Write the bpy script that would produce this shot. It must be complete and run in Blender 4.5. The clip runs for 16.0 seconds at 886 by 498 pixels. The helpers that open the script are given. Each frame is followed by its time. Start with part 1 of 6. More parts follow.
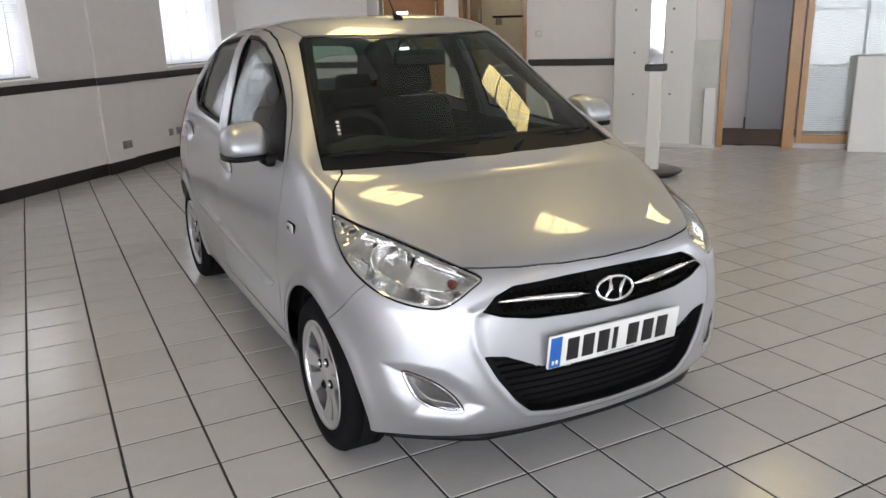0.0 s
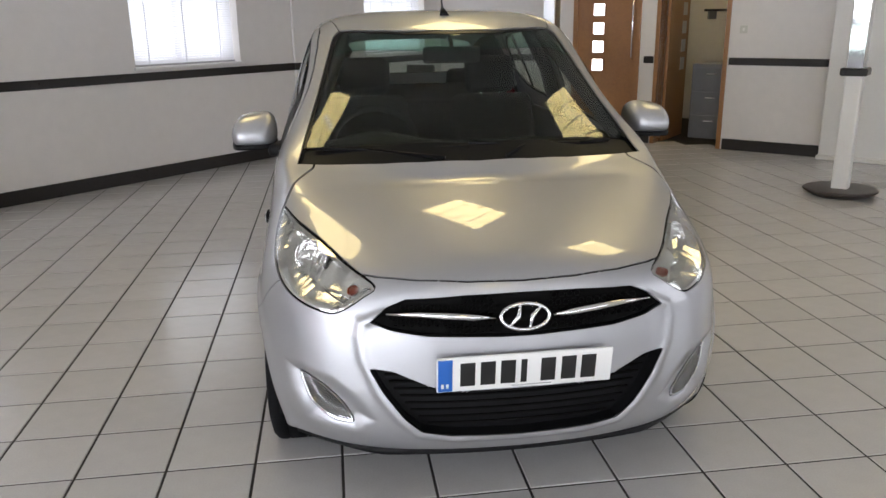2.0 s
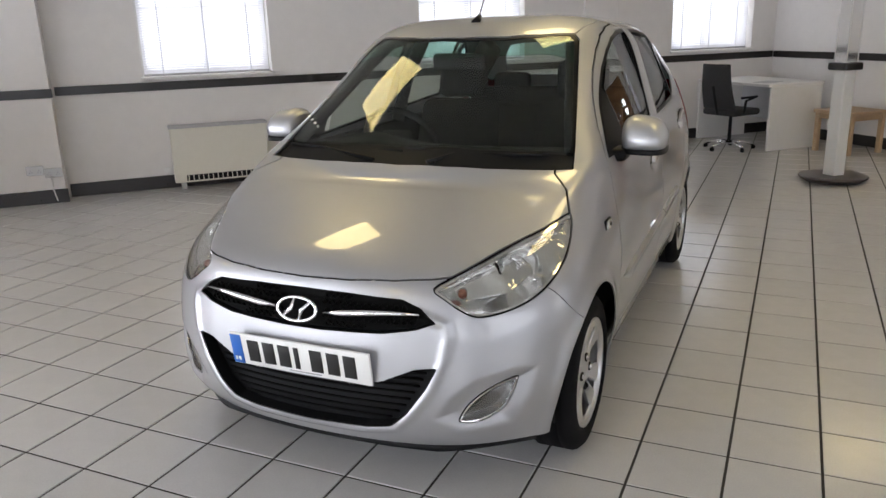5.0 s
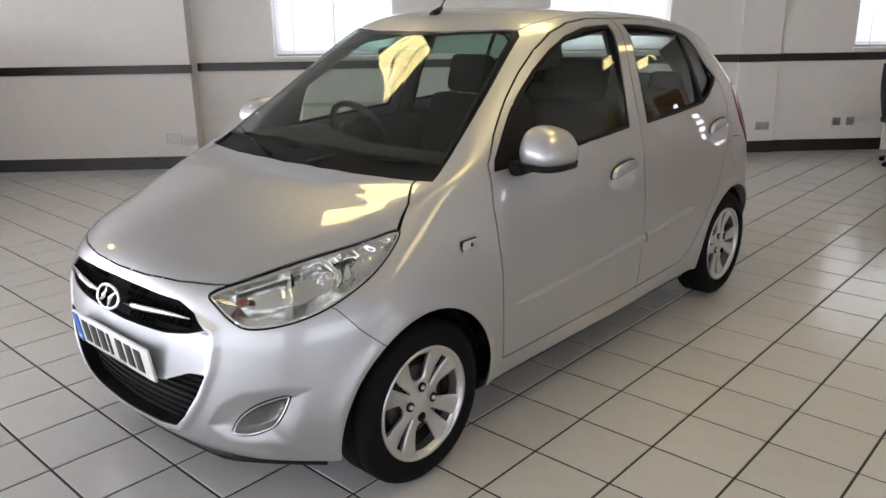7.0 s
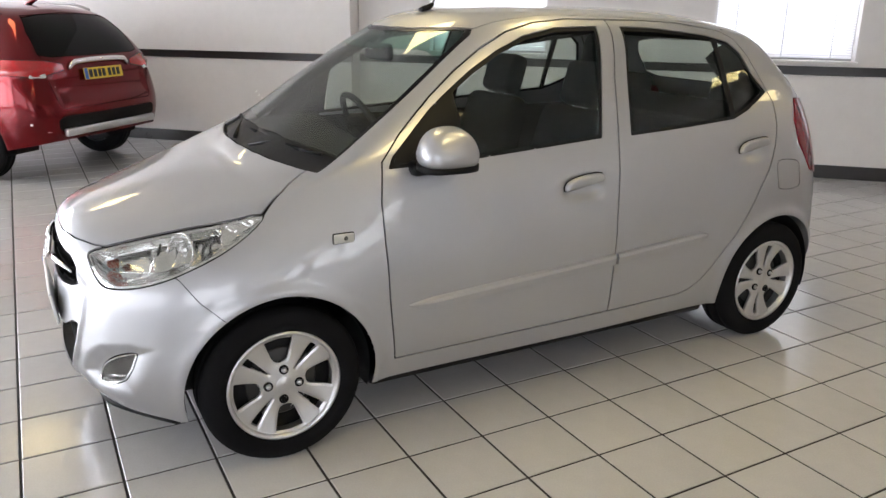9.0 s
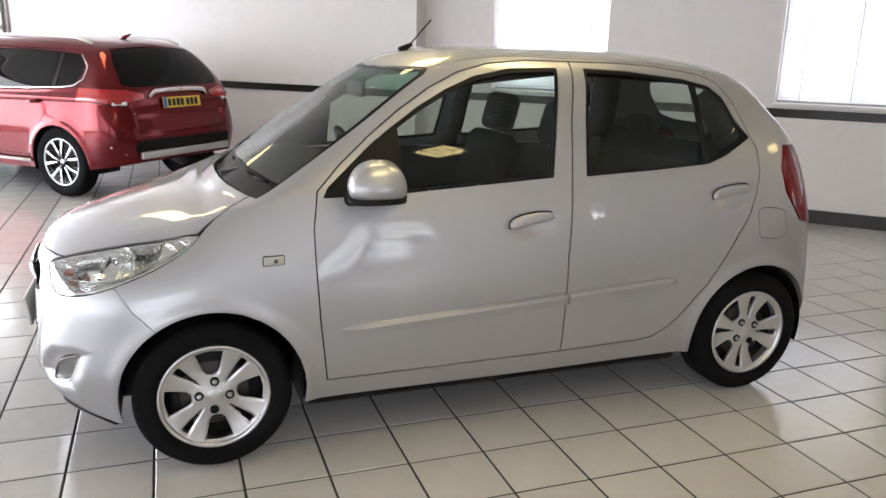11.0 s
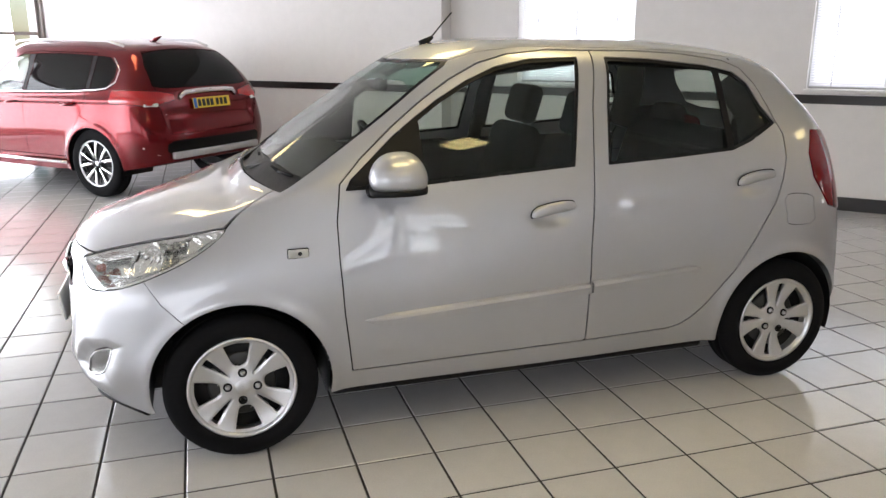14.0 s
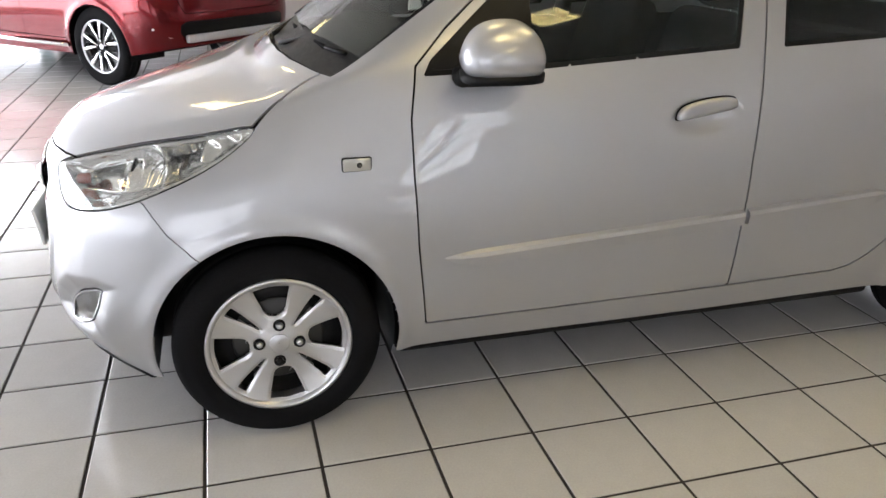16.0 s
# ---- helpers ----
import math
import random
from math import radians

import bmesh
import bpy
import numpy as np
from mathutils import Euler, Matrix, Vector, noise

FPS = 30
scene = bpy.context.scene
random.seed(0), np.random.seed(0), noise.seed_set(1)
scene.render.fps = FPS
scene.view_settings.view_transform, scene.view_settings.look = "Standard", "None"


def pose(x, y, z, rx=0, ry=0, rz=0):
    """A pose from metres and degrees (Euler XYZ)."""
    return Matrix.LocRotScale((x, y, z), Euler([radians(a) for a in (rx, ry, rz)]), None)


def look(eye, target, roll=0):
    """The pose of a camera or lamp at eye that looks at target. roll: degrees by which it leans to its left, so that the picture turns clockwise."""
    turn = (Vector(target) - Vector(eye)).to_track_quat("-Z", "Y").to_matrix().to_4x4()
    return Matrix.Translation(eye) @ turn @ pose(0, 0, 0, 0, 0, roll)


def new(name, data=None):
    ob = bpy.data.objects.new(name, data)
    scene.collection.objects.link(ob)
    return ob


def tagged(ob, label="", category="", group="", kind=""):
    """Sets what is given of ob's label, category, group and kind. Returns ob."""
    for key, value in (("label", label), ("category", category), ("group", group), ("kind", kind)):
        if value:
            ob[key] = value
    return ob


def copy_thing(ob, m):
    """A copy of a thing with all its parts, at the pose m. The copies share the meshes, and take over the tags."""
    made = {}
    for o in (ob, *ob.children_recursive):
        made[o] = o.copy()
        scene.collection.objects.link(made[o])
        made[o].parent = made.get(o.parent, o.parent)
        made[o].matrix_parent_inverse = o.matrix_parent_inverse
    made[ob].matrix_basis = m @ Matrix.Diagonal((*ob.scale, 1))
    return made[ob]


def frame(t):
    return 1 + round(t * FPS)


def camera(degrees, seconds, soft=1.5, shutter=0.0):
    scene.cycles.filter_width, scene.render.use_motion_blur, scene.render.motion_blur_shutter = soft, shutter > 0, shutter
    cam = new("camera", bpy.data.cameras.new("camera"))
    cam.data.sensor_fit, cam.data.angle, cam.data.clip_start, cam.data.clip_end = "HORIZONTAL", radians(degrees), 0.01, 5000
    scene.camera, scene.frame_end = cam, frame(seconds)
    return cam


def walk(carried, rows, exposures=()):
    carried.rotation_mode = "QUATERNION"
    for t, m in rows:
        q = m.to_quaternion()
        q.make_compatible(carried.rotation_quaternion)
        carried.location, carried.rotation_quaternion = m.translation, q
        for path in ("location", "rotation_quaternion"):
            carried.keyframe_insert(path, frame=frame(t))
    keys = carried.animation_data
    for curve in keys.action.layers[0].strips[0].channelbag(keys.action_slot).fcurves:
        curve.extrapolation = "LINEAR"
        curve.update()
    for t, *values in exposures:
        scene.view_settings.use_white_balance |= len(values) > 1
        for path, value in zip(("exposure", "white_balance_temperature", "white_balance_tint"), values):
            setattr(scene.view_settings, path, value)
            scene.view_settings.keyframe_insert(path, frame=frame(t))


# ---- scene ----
cam = camera(59.7, 16.0)
PATH = [
    (0, (-1.6, -2.532, 1.47), (-0.718, -0.825, 0.913), -1.6),
    (0.5, (-1.409, -2.541, 1.481), (-0.626, -0.787, 0.923), -1.8),
    (1, (-1.117, -2.627, 1.476), (-0.45, -0.827, 0.915), -0.4),
    (1.5, (-0.875, -2.721, 1.481), (-0.42, -0.859, 0.911), -1.6),
    (2, (-0.575, -2.751, 1.475), (-0.31, -0.851, 0.908), -0.8),
    (2.5, (-0.276, -2.789, 1.478), (-0.135, -0.876, 0.913), -1.1),
    (3, (0.053, -2.838, 1.478), (0.025, -0.933, 0.871), -1.4),
    (3.5, (0.336, -2.776, 1.471), (0.164, -0.881, 0.856), -1.9),
    (4, (0.631, -2.708, 1.483), (0.259, -0.829, 0.91), -2.4),
    (4.2, (0.78, -2.699, 1.486), (0.312, -0.837, 0.927), -2.2),
    (6.3, (1.965, -2.102, 1.519), (0.832, -0.569, 0.912), -1.2),
    (6.5, (2.058, -1.985, 1.511), (0.888, -0.48, 0.907), -0.9),
    (7, (2.312, -1.717, 1.52), (1.024, -0.306, 0.928), -0.8),
    (7.5, (2.529, -1.51, 1.527), (1.115, -0.232, 0.92), 0.3),
    (8, (2.695, -1.233, 1.474), (1.178, -0.093, 0.841), 0.4),
    (8.5, (2.85, -0.986, 1.472), (1.268, 0.059, 0.837), 0.3),
    (9, (3.057, -0.74, 1.512), (1.38, 0.172, 0.917), 0.6),
    (9.5, (3.161, -0.529, 1.514), (1.422, 0.289, 0.961), 0.9),
    (10, (3.289, -0.3, 1.535), (1.499, 0.42, 1.009), 1.1),
    (12.3, (3.433, -0.149, 1.525), (1.601, 0.464, 1.009), 1.3),
    (12.5, (3.437, -0.155, 1.527), (1.601, 0.442, 1.007), 1.1),
    (13, (3.439, -0.157, 1.53), (1.595, 0.417, 1.012), 0.3),
    (13.5, (3.439, -0.158, 1.522), (1.592, 0.414, 1.008), -0.2),
    (14, (3.436, -0.149, 1.515), (1.592, 0.425, 0.993), -0.1),
    (14.5, (3.421, -0.139, 1.501), (1.583, 0.442, 0.969), -0.1),
    (15, (3.267, -0.141, 1.449), (1.448, 0.457, 0.871), 0.6),
    (15.5, (2.994, -0.166, 1.407), (1.207, 0.458, 0.762), 1.0),
    (16, (2.612, -0.157, 1.335), (0.836, 0.349, 0.567), 0.7),
]
walk(cam, [(t, look(eye, target, roll)) for t, eye, target, roll in PATH],
     [(0, -.2), (1.2, -.32), (4, -.27), (6.5, -.1), (8, .1), (9, .2), (10, .25), (16, .25)])

# ---------------------------------------------------------------- world and light
world = bpy.data.worlds.new("sky")
scene.world = world
world.use_nodes = True
_n = world.node_tree.nodes
_sky = _n.new("ShaderNodeTexSky")
_sky.sky_type = "NISHITA"
_sky.sun_disc = False
_sky.sun_elevation, _sky.sun_rotation = radians(38), radians(200)
world.node_tree.links.new(_sky.outputs[0], _n["Background"].inputs[0])
_n["Background"].inputs[1].default_value = 0.12


# the place's lights: daylight outside the two glazed fronts, thin daylight through the blinds, warm ceiling lights
DAY_NORTH, DAY_FRONT, DAY_SOUTH, TUBE_POWER = 4.8, 12.0, 5.4, 10.5
# the last three are added: two for general light, one brightening the store room
LAMPS = [(1.35, 1.05), (1.6, -.42), (-.25, 1.62), (3.75, -1.63), (-4.17, 2.76), (-2.2, -2.6), (5.3, 2.2), (8.3, 1.9)]  # s and n along the walls

# ---------------------------------------------------------------- materials
def material(name, col=(.5, .5, .5), rough=0.5, metal=0.0, coat=0.0, spec=0.5, emit=None, power=0.0):
    m = bpy.data.materials.new(name)
    m.use_nodes = True
    b = m.node_tree.nodes["Principled BSDF"]
    b.inputs["Base Color"].default_value = (*col, 1)
    b.inputs["Roughness"].default_value = rough
    b.inputs["Metallic"].default_value = metal
    b.inputs["Coat Weight"].default_value = coat
    b.inputs["Coat Roughness"].default_value = 0.03
    b.inputs["Specular IOR Level"].default_value = spec
    if emit:
        b.inputs["Emission Color"].default_value = (*emit, 1)
        b.inputs["Emission Strength"].default_value = power
    return m


def node(m, kind, **values):
    n = m.node_tree.nodes.new(kind)
    for k, v in values.items():
        n.inputs[k.replace("_", " ")].default_value = v
    return n


def wire(m, a, b):
    m.node_tree.links.new(a, b)


def vary(m, scales, amount, rough_amount=0.0, bump=0.0, bump_scale=80.0, per_piece=0.0):
    """Adds colour and gloss variation at several scales, and fine relief."""
    b = m.node_tree.nodes["Principled BSDF"]
    base = tuple(b.inputs["Base Color"].default_value)
    co = m.node_tree.nodes.new("ShaderNodeTexCoord")
    last = None
    for s in scales:
        t = node(m, "ShaderNodeTexNoise", Scale=s, Detail=5.0, Roughness=0.6)
        wire(m, co.outputs["Object"], t.inputs["Vector"])
        if last is None:
            last = t.outputs["Fac"]
        else:
            mul = m.node_tree.nodes.new("ShaderNodeMath")
            mul.operation = "MULTIPLY_ADD"
            mul.inputs[1].default_value = 0.5
            wire(m, last, mul.inputs[0])
            half = m.node_tree.nodes.new("ShaderNodeMath")
            half.operation = "MULTIPLY"
            half.inputs[1].default_value = 0.5
            wire(m, t.outputs["Fac"], half.inputs[0])
            wire(m, half.outputs[0], mul.inputs[2])
            last = mul.outputs[0]
    if per_piece:
        info = m.node_tree.nodes.new("ShaderNodeObjectInfo")
        mul = m.node_tree.nodes.new("ShaderNodeMath")
        mul.operation = "MULTIPLY_ADD"
        mul.inputs[1].default_value = per_piece
        wire(m, info.outputs["Random"], mul.inputs[0])
        wire(m, last, mul.inputs[2])
        last = mul.outputs[0]
    ramp = m.node_tree.nodes.new("ShaderNodeMapRange")
    ramp.inputs["From Min"].default_value, ramp.inputs["From Max"].default_value = 0.3, 0.7 + per_piece
    ramp.inputs["To Min"].default_value, ramp.inputs["To Max"].default_value = 1 - amount, 1 + amount
    wire(m, last, ramp.inputs["Value"])
    mix = m.node_tree.nodes.new("ShaderNodeVectorMath")
    mix.operation = "SCALE"
    mix.inputs[0].default_value = base[:3]
    wire(m, ramp.outputs[0], mix.inputs["Scale"])
    wire(m, mix.outputs[0], b.inputs["Base Color"])
    if rough_amount:
        r = b.inputs["Roughness"].default_value
        rr = m.node_tree.nodes.new("ShaderNodeMapRange")
        rr.inputs["From Min"].default_value, rr.inputs["From Max"].default_value = 0.3, 0.7
        rr.inputs["To Min"].default_value, rr.inputs["To Max"].default_value = r - rough_amount, r + rough_amount
        wire(m, last, rr.inputs["Value"])
        wire(m, rr.outputs[0], b.inputs["Roughness"])
    if bump:
        t = node(m, "ShaderNodeTexNoise", Scale=bump_scale, Detail=3.0)
        wire(m, co.outputs["Object"], t.inputs["Vector"])
        bp = node(m, "ShaderNodeBump", Strength=bump, Distance=0.002)
        wire(m, t.outputs["Fac"], bp.inputs["Height"])
        wire(m, bp.outputs[0], b.inputs["Normal"])
    return m


def pane(name, tint, gloss=1.0, rough=0.0):
    """Thin clear sheet: lets light through, mirrors by Fresnel."""
    m = bpy.data.materials.new(name)
    m.use_nodes = True
    t = m.node_tree
    t.nodes.remove(t.nodes["Principled BSDF"])
    a = t.nodes.new("ShaderNodeBsdfTransparent")
    a.inputs[0].default_value = (*tint, 1)
    g = t.nodes.new("ShaderNodeBsdfGlossy")
    g.inputs["Roughness"].default_value = rough
    f = t.nodes.new("ShaderNodeLayerWeight")
    f.inputs["Blend"].default_value = .5
    up = t.nodes.new("ShaderNodeMath")
    up.operation = "POWER"
    up.inputs[1].default_value = 4.0
    k = t.nodes.new("ShaderNodeMath")
    k.operation = "MULTIPLY_ADD"
    k.inputs[1].default_value, k.inputs[2].default_value = .92 * gloss, .045 * gloss
    mix = t.nodes.new("ShaderNodeMixShader")
    t.links.new(f.outputs["Facing"], up.inputs[0])
    t.links.new(up.outputs[0], k.inputs[0])
    t.links.new(k.outputs[0], mix.inputs[0])
    t.links.new(a.outputs[0], mix.inputs[1])
    t.links.new(g.outputs[0], mix.inputs[2])
    t.links.new(mix.outputs[0], t.nodes["Material Output"].inputs[0])
    return m


M_PAINT = vary(material("silver_paint", (.44, .445, .465), .44, .75, 1.0), (3.0, 900.0), .04)
M_RED = vary(material("red_paint", (.125, .0008, .004), .2, .7, .42, .25), (2.0, 600.0), .08)
M_GAP = material("panel_gap", (.004, .004, .004), .8, 0, 0, .08)
M_RUBBER = vary(material("rubber", (.006, .006, .007), .85, 0, 0, .12), (6.0, 60.0), .25, .08, .3, 200.0)
M_TRIM = vary(material("black_plastic", (.005, .005, .006), .5, 0, 0, .18), (8.0, 90.0), .2, .08, .15, 300.0)
M_GRILLE = material("gloss_black", (.004, .004, .005), .28, 0, 0, .14)
M_CHROME = material("chrome", (.82, .82, .83), .08, 1.0)
M_ALLOY = vary(material("alloy", (.58, .58, .59), .31, .85, .3), (5.0, 24.0), .05)
M_HUB = material("dark_metal", (.05, .05, .05), .5, .6)
M_GLASS = pane("car_glass", (.85, .885, .865), .65)
M_SUNBAND = pane("sun_band", (.60, .76, .70), .8)
M_LENS = pane("lamp_lens", (.93, .93, .92))
M_PRIVACY = pane("tinted_glass", (.055, .06, .06), .55)
M_REFLECT = material("reflector", (.80, .80, .80), .14, .95)
M_REPEATER = material("repeater_lens", (.50, .50, .47), .15, .3, .8)
M_LAMPBODY = material("lamp_body", (.2, .2, .21), .14, .85)
M_AMBER = material("amber_bulb", (.22, .045, .025), .2, 0, .6)
M_TAIL = material("red_lens", (.16, .001, .003), .12, 0, .35, .3)
M_TAILBRIGHT = material("bright_red_lens", (.42, .006, .008), .10, 0, .8)
M_CLOTH = vary(material("seat_cloth", (.006, .006, .007), .9, 0, 0, .12), (30.0, 300.0), .3, 0, .4, 400.0)
M_DASH = vary(material("dashboard", (.011, .011, .012), .65, 0, 0, .2), (20.0, 200.0), .2, .08, .3, 500.0)
M_PLATE = material("plate_white", (.78, .78, .76), .35, 0, .2)
M_PLATE_Y = material("plate_yellow", (.75, .55, .04), .35)
M_BLUE = material("plate_blue", (.02, .12, .45), .35)
M_INK = material("black_ink", (.01, .01, .01), .5)
M_WALL = vary(material("white_wall", (.70, .675, .66), .6), (.7, 9.0), .045, .05, .12, 120.0)
M_BLACKTRIM = vary(material("black_trim", (.012, .010, .010), .32), (4.0, 40.0), .25, .08)
M_TILE = vary(material("floor_tile", (.53, .522, .515), .15, 0, 0, .5), (1.3, 14.0, 160.0), .13, .09, .12, 60.0, .12)
M_GROUT = vary(material("grout", (.030, .026, .024), .85), (5.0, 60.0), .3, 0, .4, 150.0)
M_CEIL = vary(material("ceiling_tile", (.74, .73, .70), .8), (1.0, 40.0), .03)
M_WOOD = vary(material("oak_door", (.28, .132, .047), .38, 0, .3), (2.0, 25.0), .16, .06)
M_WHITE = vary(material("white_panel", (.72, .71, .69), .4), (1.5, 30.0), .03)
M_BLIND = material("blind_slat", (.86, .86, .88), .5)
M_GREY = material("grey_plastic", (.42, .42, .43), .45)
M_DARKCLOTH = vary(material("mesh_back", (.02, .02, .022), .8), (40.0, 300.0), .3)
M_LIGHTWOOD = vary(material("beech", (.42, .30, .19), .5), (3.0, 30.0), .12)
M_CLEAR = pane("clear_glass", (.92, .95, .94))

# ---------------------------------------------------------------- small tools
def link(name, bm, material, parent=None, label="", smooth=True):
    me = bpy.data.meshes.new(name)
    bm.to_mesh(me)
    bm.free()
    if material:
        me.materials.append(material)
    if smooth:
        me.polygons.foreach_set("use_smooth", [True] * len(me.polygons))
    ob = new(name, me)
    ob.parent = parent
    if label:
        ob["label"] = label
    return ob


def part(name, bm, material, parent, label="", smooth=True):
    return link(name, bm, material, parent, label, smooth)


def box(bm, cx, cy, cz, sx, sy, sz, bevel=0.0, m=None, seg=2):
    r = bmesh.ops.create_cube(bm, size=1.0)
    vs = r["verts"]
    for v in vs:
        v.co = Vector((v.co.x * sx + cx, v.co.y * sy + cy, v.co.z * sz + cz))
    if bevel > 0:
        es = list({e for v in vs for e in v.link_edges})
        out = bmesh.ops.bevel(bm, geom=es, offset=bevel, segments=seg, affect="EDGES", profile=0.5)
        vs = list({v for f in out["faces"] for v in f.verts} | {v for v in vs if v.is_valid})
    if m is not None:
        for v in vs:
            v.co = m @ v.co
    return bm


def from_arrays(name, verts, faces, material, parent=None, label="", smooth=True):
    me = bpy.data.meshes.new(name)
    me.from_pydata([tuple(v) for v in verts], [], [tuple(f) for f in faces])
    if material:
        me.materials.append(material)
    if smooth:
        me.polygons.foreach_set("use_smooth", [True] * len(me.polygons))
    me.update()
    ob = new(name, me)
    ob.parent = parent
    if label:
        ob["label"] = label
    return ob


def lathe(profile, seg=48, axis="x"):
    """Turns (r, a) pairs round an axis. a runs along the axis."""
    bm = bmesh.new()
    rings = []
    for r, a in profile:
        ring = []
        for i in range(seg):
            t = 2 * math.pi * i / seg
            c, s = r * math.cos(t), r * math.sin(t)
            ring.append(bm.verts.new((a, c, s) if axis == "x" else (c, s, a)))
        rings.append(ring)
    for a, b in zip(rings, rings[1:]):
        for i in range(seg):
            j = (i + 1) % seg
            bm.faces.new((a[i], a[j], b[j], b[i]))
    bmesh.ops.recalc_face_normals(bm, faces=bm.faces)
    return bm


def tube(points, radius, seg=8, closed=False):
    """A round bar along points."""
    bm = bmesh.new()
    pts = [Vector(p) for p in points]
    n = len(pts)
    rings = []
    up = None
    for i, p in enumerate(pts):
        a = pts[(i - 1) % n] if closed or i else p
        b = pts[(i + 1) % n] if closed or i < n - 1 else p
        d = (b - a).normalized()
        if up is None:
            up = d.orthogonal().normalized()
        up = (up - d * up.dot(d)).normalized()
        side = d.cross(up)
        r = radius[i] if isinstance(radius, (list, tuple)) else radius
        rings.append([bm.verts.new(p + r * (math.cos(2 * math.pi * k / seg) * up + math.sin(2 * math.pi * k / seg) * side)) for k in range(seg)])
    for i in range(n if closed else n - 1):
        a, b = rings[i], rings[(i + 1) % n]
        for k in range(seg):
            bm.faces.new((a[k], a[(k + 1) % seg], b[(k + 1) % seg], b[k]))
    if not closed:
        bm.faces.new(rings[0][::-1])
        bm.faces.new(rings[-1])
    bmesh.ops.recalc_face_normals(bm, faces=bm.faces)
    return bm


def spline(xs, ys, q):
    """Natural cubic spline through ys (n, k) at xs, read at q."""
    n = len(xs)
    h = np.diff(xs)
    A = np.zeros((n, n))
    B = np.zeros((n,) + ys.shape[1:])
    A[0, 0] = A[-1, -1] = 1
    for i in range(1, n - 1):
        A[i, i - 1], A[i, i], A[i, i + 1] = h[i - 1], 2 * (h[i - 1] + h[i]), h[i]
        B[i] = 6 * ((ys[i + 1] - ys[i]) / h[i] - (ys[i] - ys[i - 1]) / h[i - 1])
    M = np.linalg.solve(A, B.reshape(n, -1)).reshape(B.shape)
    i = np.clip(np.searchsorted(xs, q) - 1, 0, n - 2)
    t = q - xs[i]
    H = h[i]
    sh = (-1,) + (1,) * (ys.ndim - 1)
    t, H = t.reshape(sh), H.reshape(sh)
    y0, y1, m0, m1 = ys[i], ys[i + 1], M[i], M[i + 1]
    return y0 + t * ((y1 - y0) / H - H * (2 * m0 + m1) / 6) + t ** 2 * m0 / 2 + t ** 3 * (m1 - m0) / (6 * H)


def skin(rails, nu, nv):
    """A smooth half shell through rails (from the sill up to the spine), each a row of stations; mirrored at both ends and at the spine."""
    R = np.array(rails, float)
    flip = np.array((-1, 1, 1))
    R = np.concatenate([R, R[-2:-4:-1] * flip], 0)
    R = np.concatenate([R[:, 2:0:-1] * flip, R, R[:, -2:-4:-1] * flip], 1)
    n_u = R.shape[1]
    du = np.sqrt((np.diff(R[:-2], axis=1) ** 2).sum(2)).mean(0)
    U = np.concatenate([[0], np.cumsum(du)])
    dv = np.sqrt((np.diff(R[:, 2:-2], axis=0) ** 2).sum(2)).mean(1)
    V = np.concatenate([[0], np.cumsum(dv)])
    q = np.linspace(U[2], U[n_u - 3], nu)
    P = spline(U, R.transpose(1, 0, 2), q)
    w = np.linspace(V[0], V[-3], nv)
    P = spline(V, P.transpose(1, 0, 2), w)
    P[-1, :, 0] = 0
    P[:, 0, 0] = P[:, -1, 0] = 0
    return P


def grid_mesh(P):
    nv, nu = P.shape[:2]
    idx = np.arange(nv * nu).reshape(nv, nu)
    a, b, c, d = idx[:-1, :-1].ravel(), idx[:-1, 1:].ravel(), idx[1:, 1:].ravel(), idx[1:, :-1].ravel()
    return P.reshape(-1, 3), np.concatenate([np.stack([a, b, c], 1), np.stack([a, c, d], 1)])


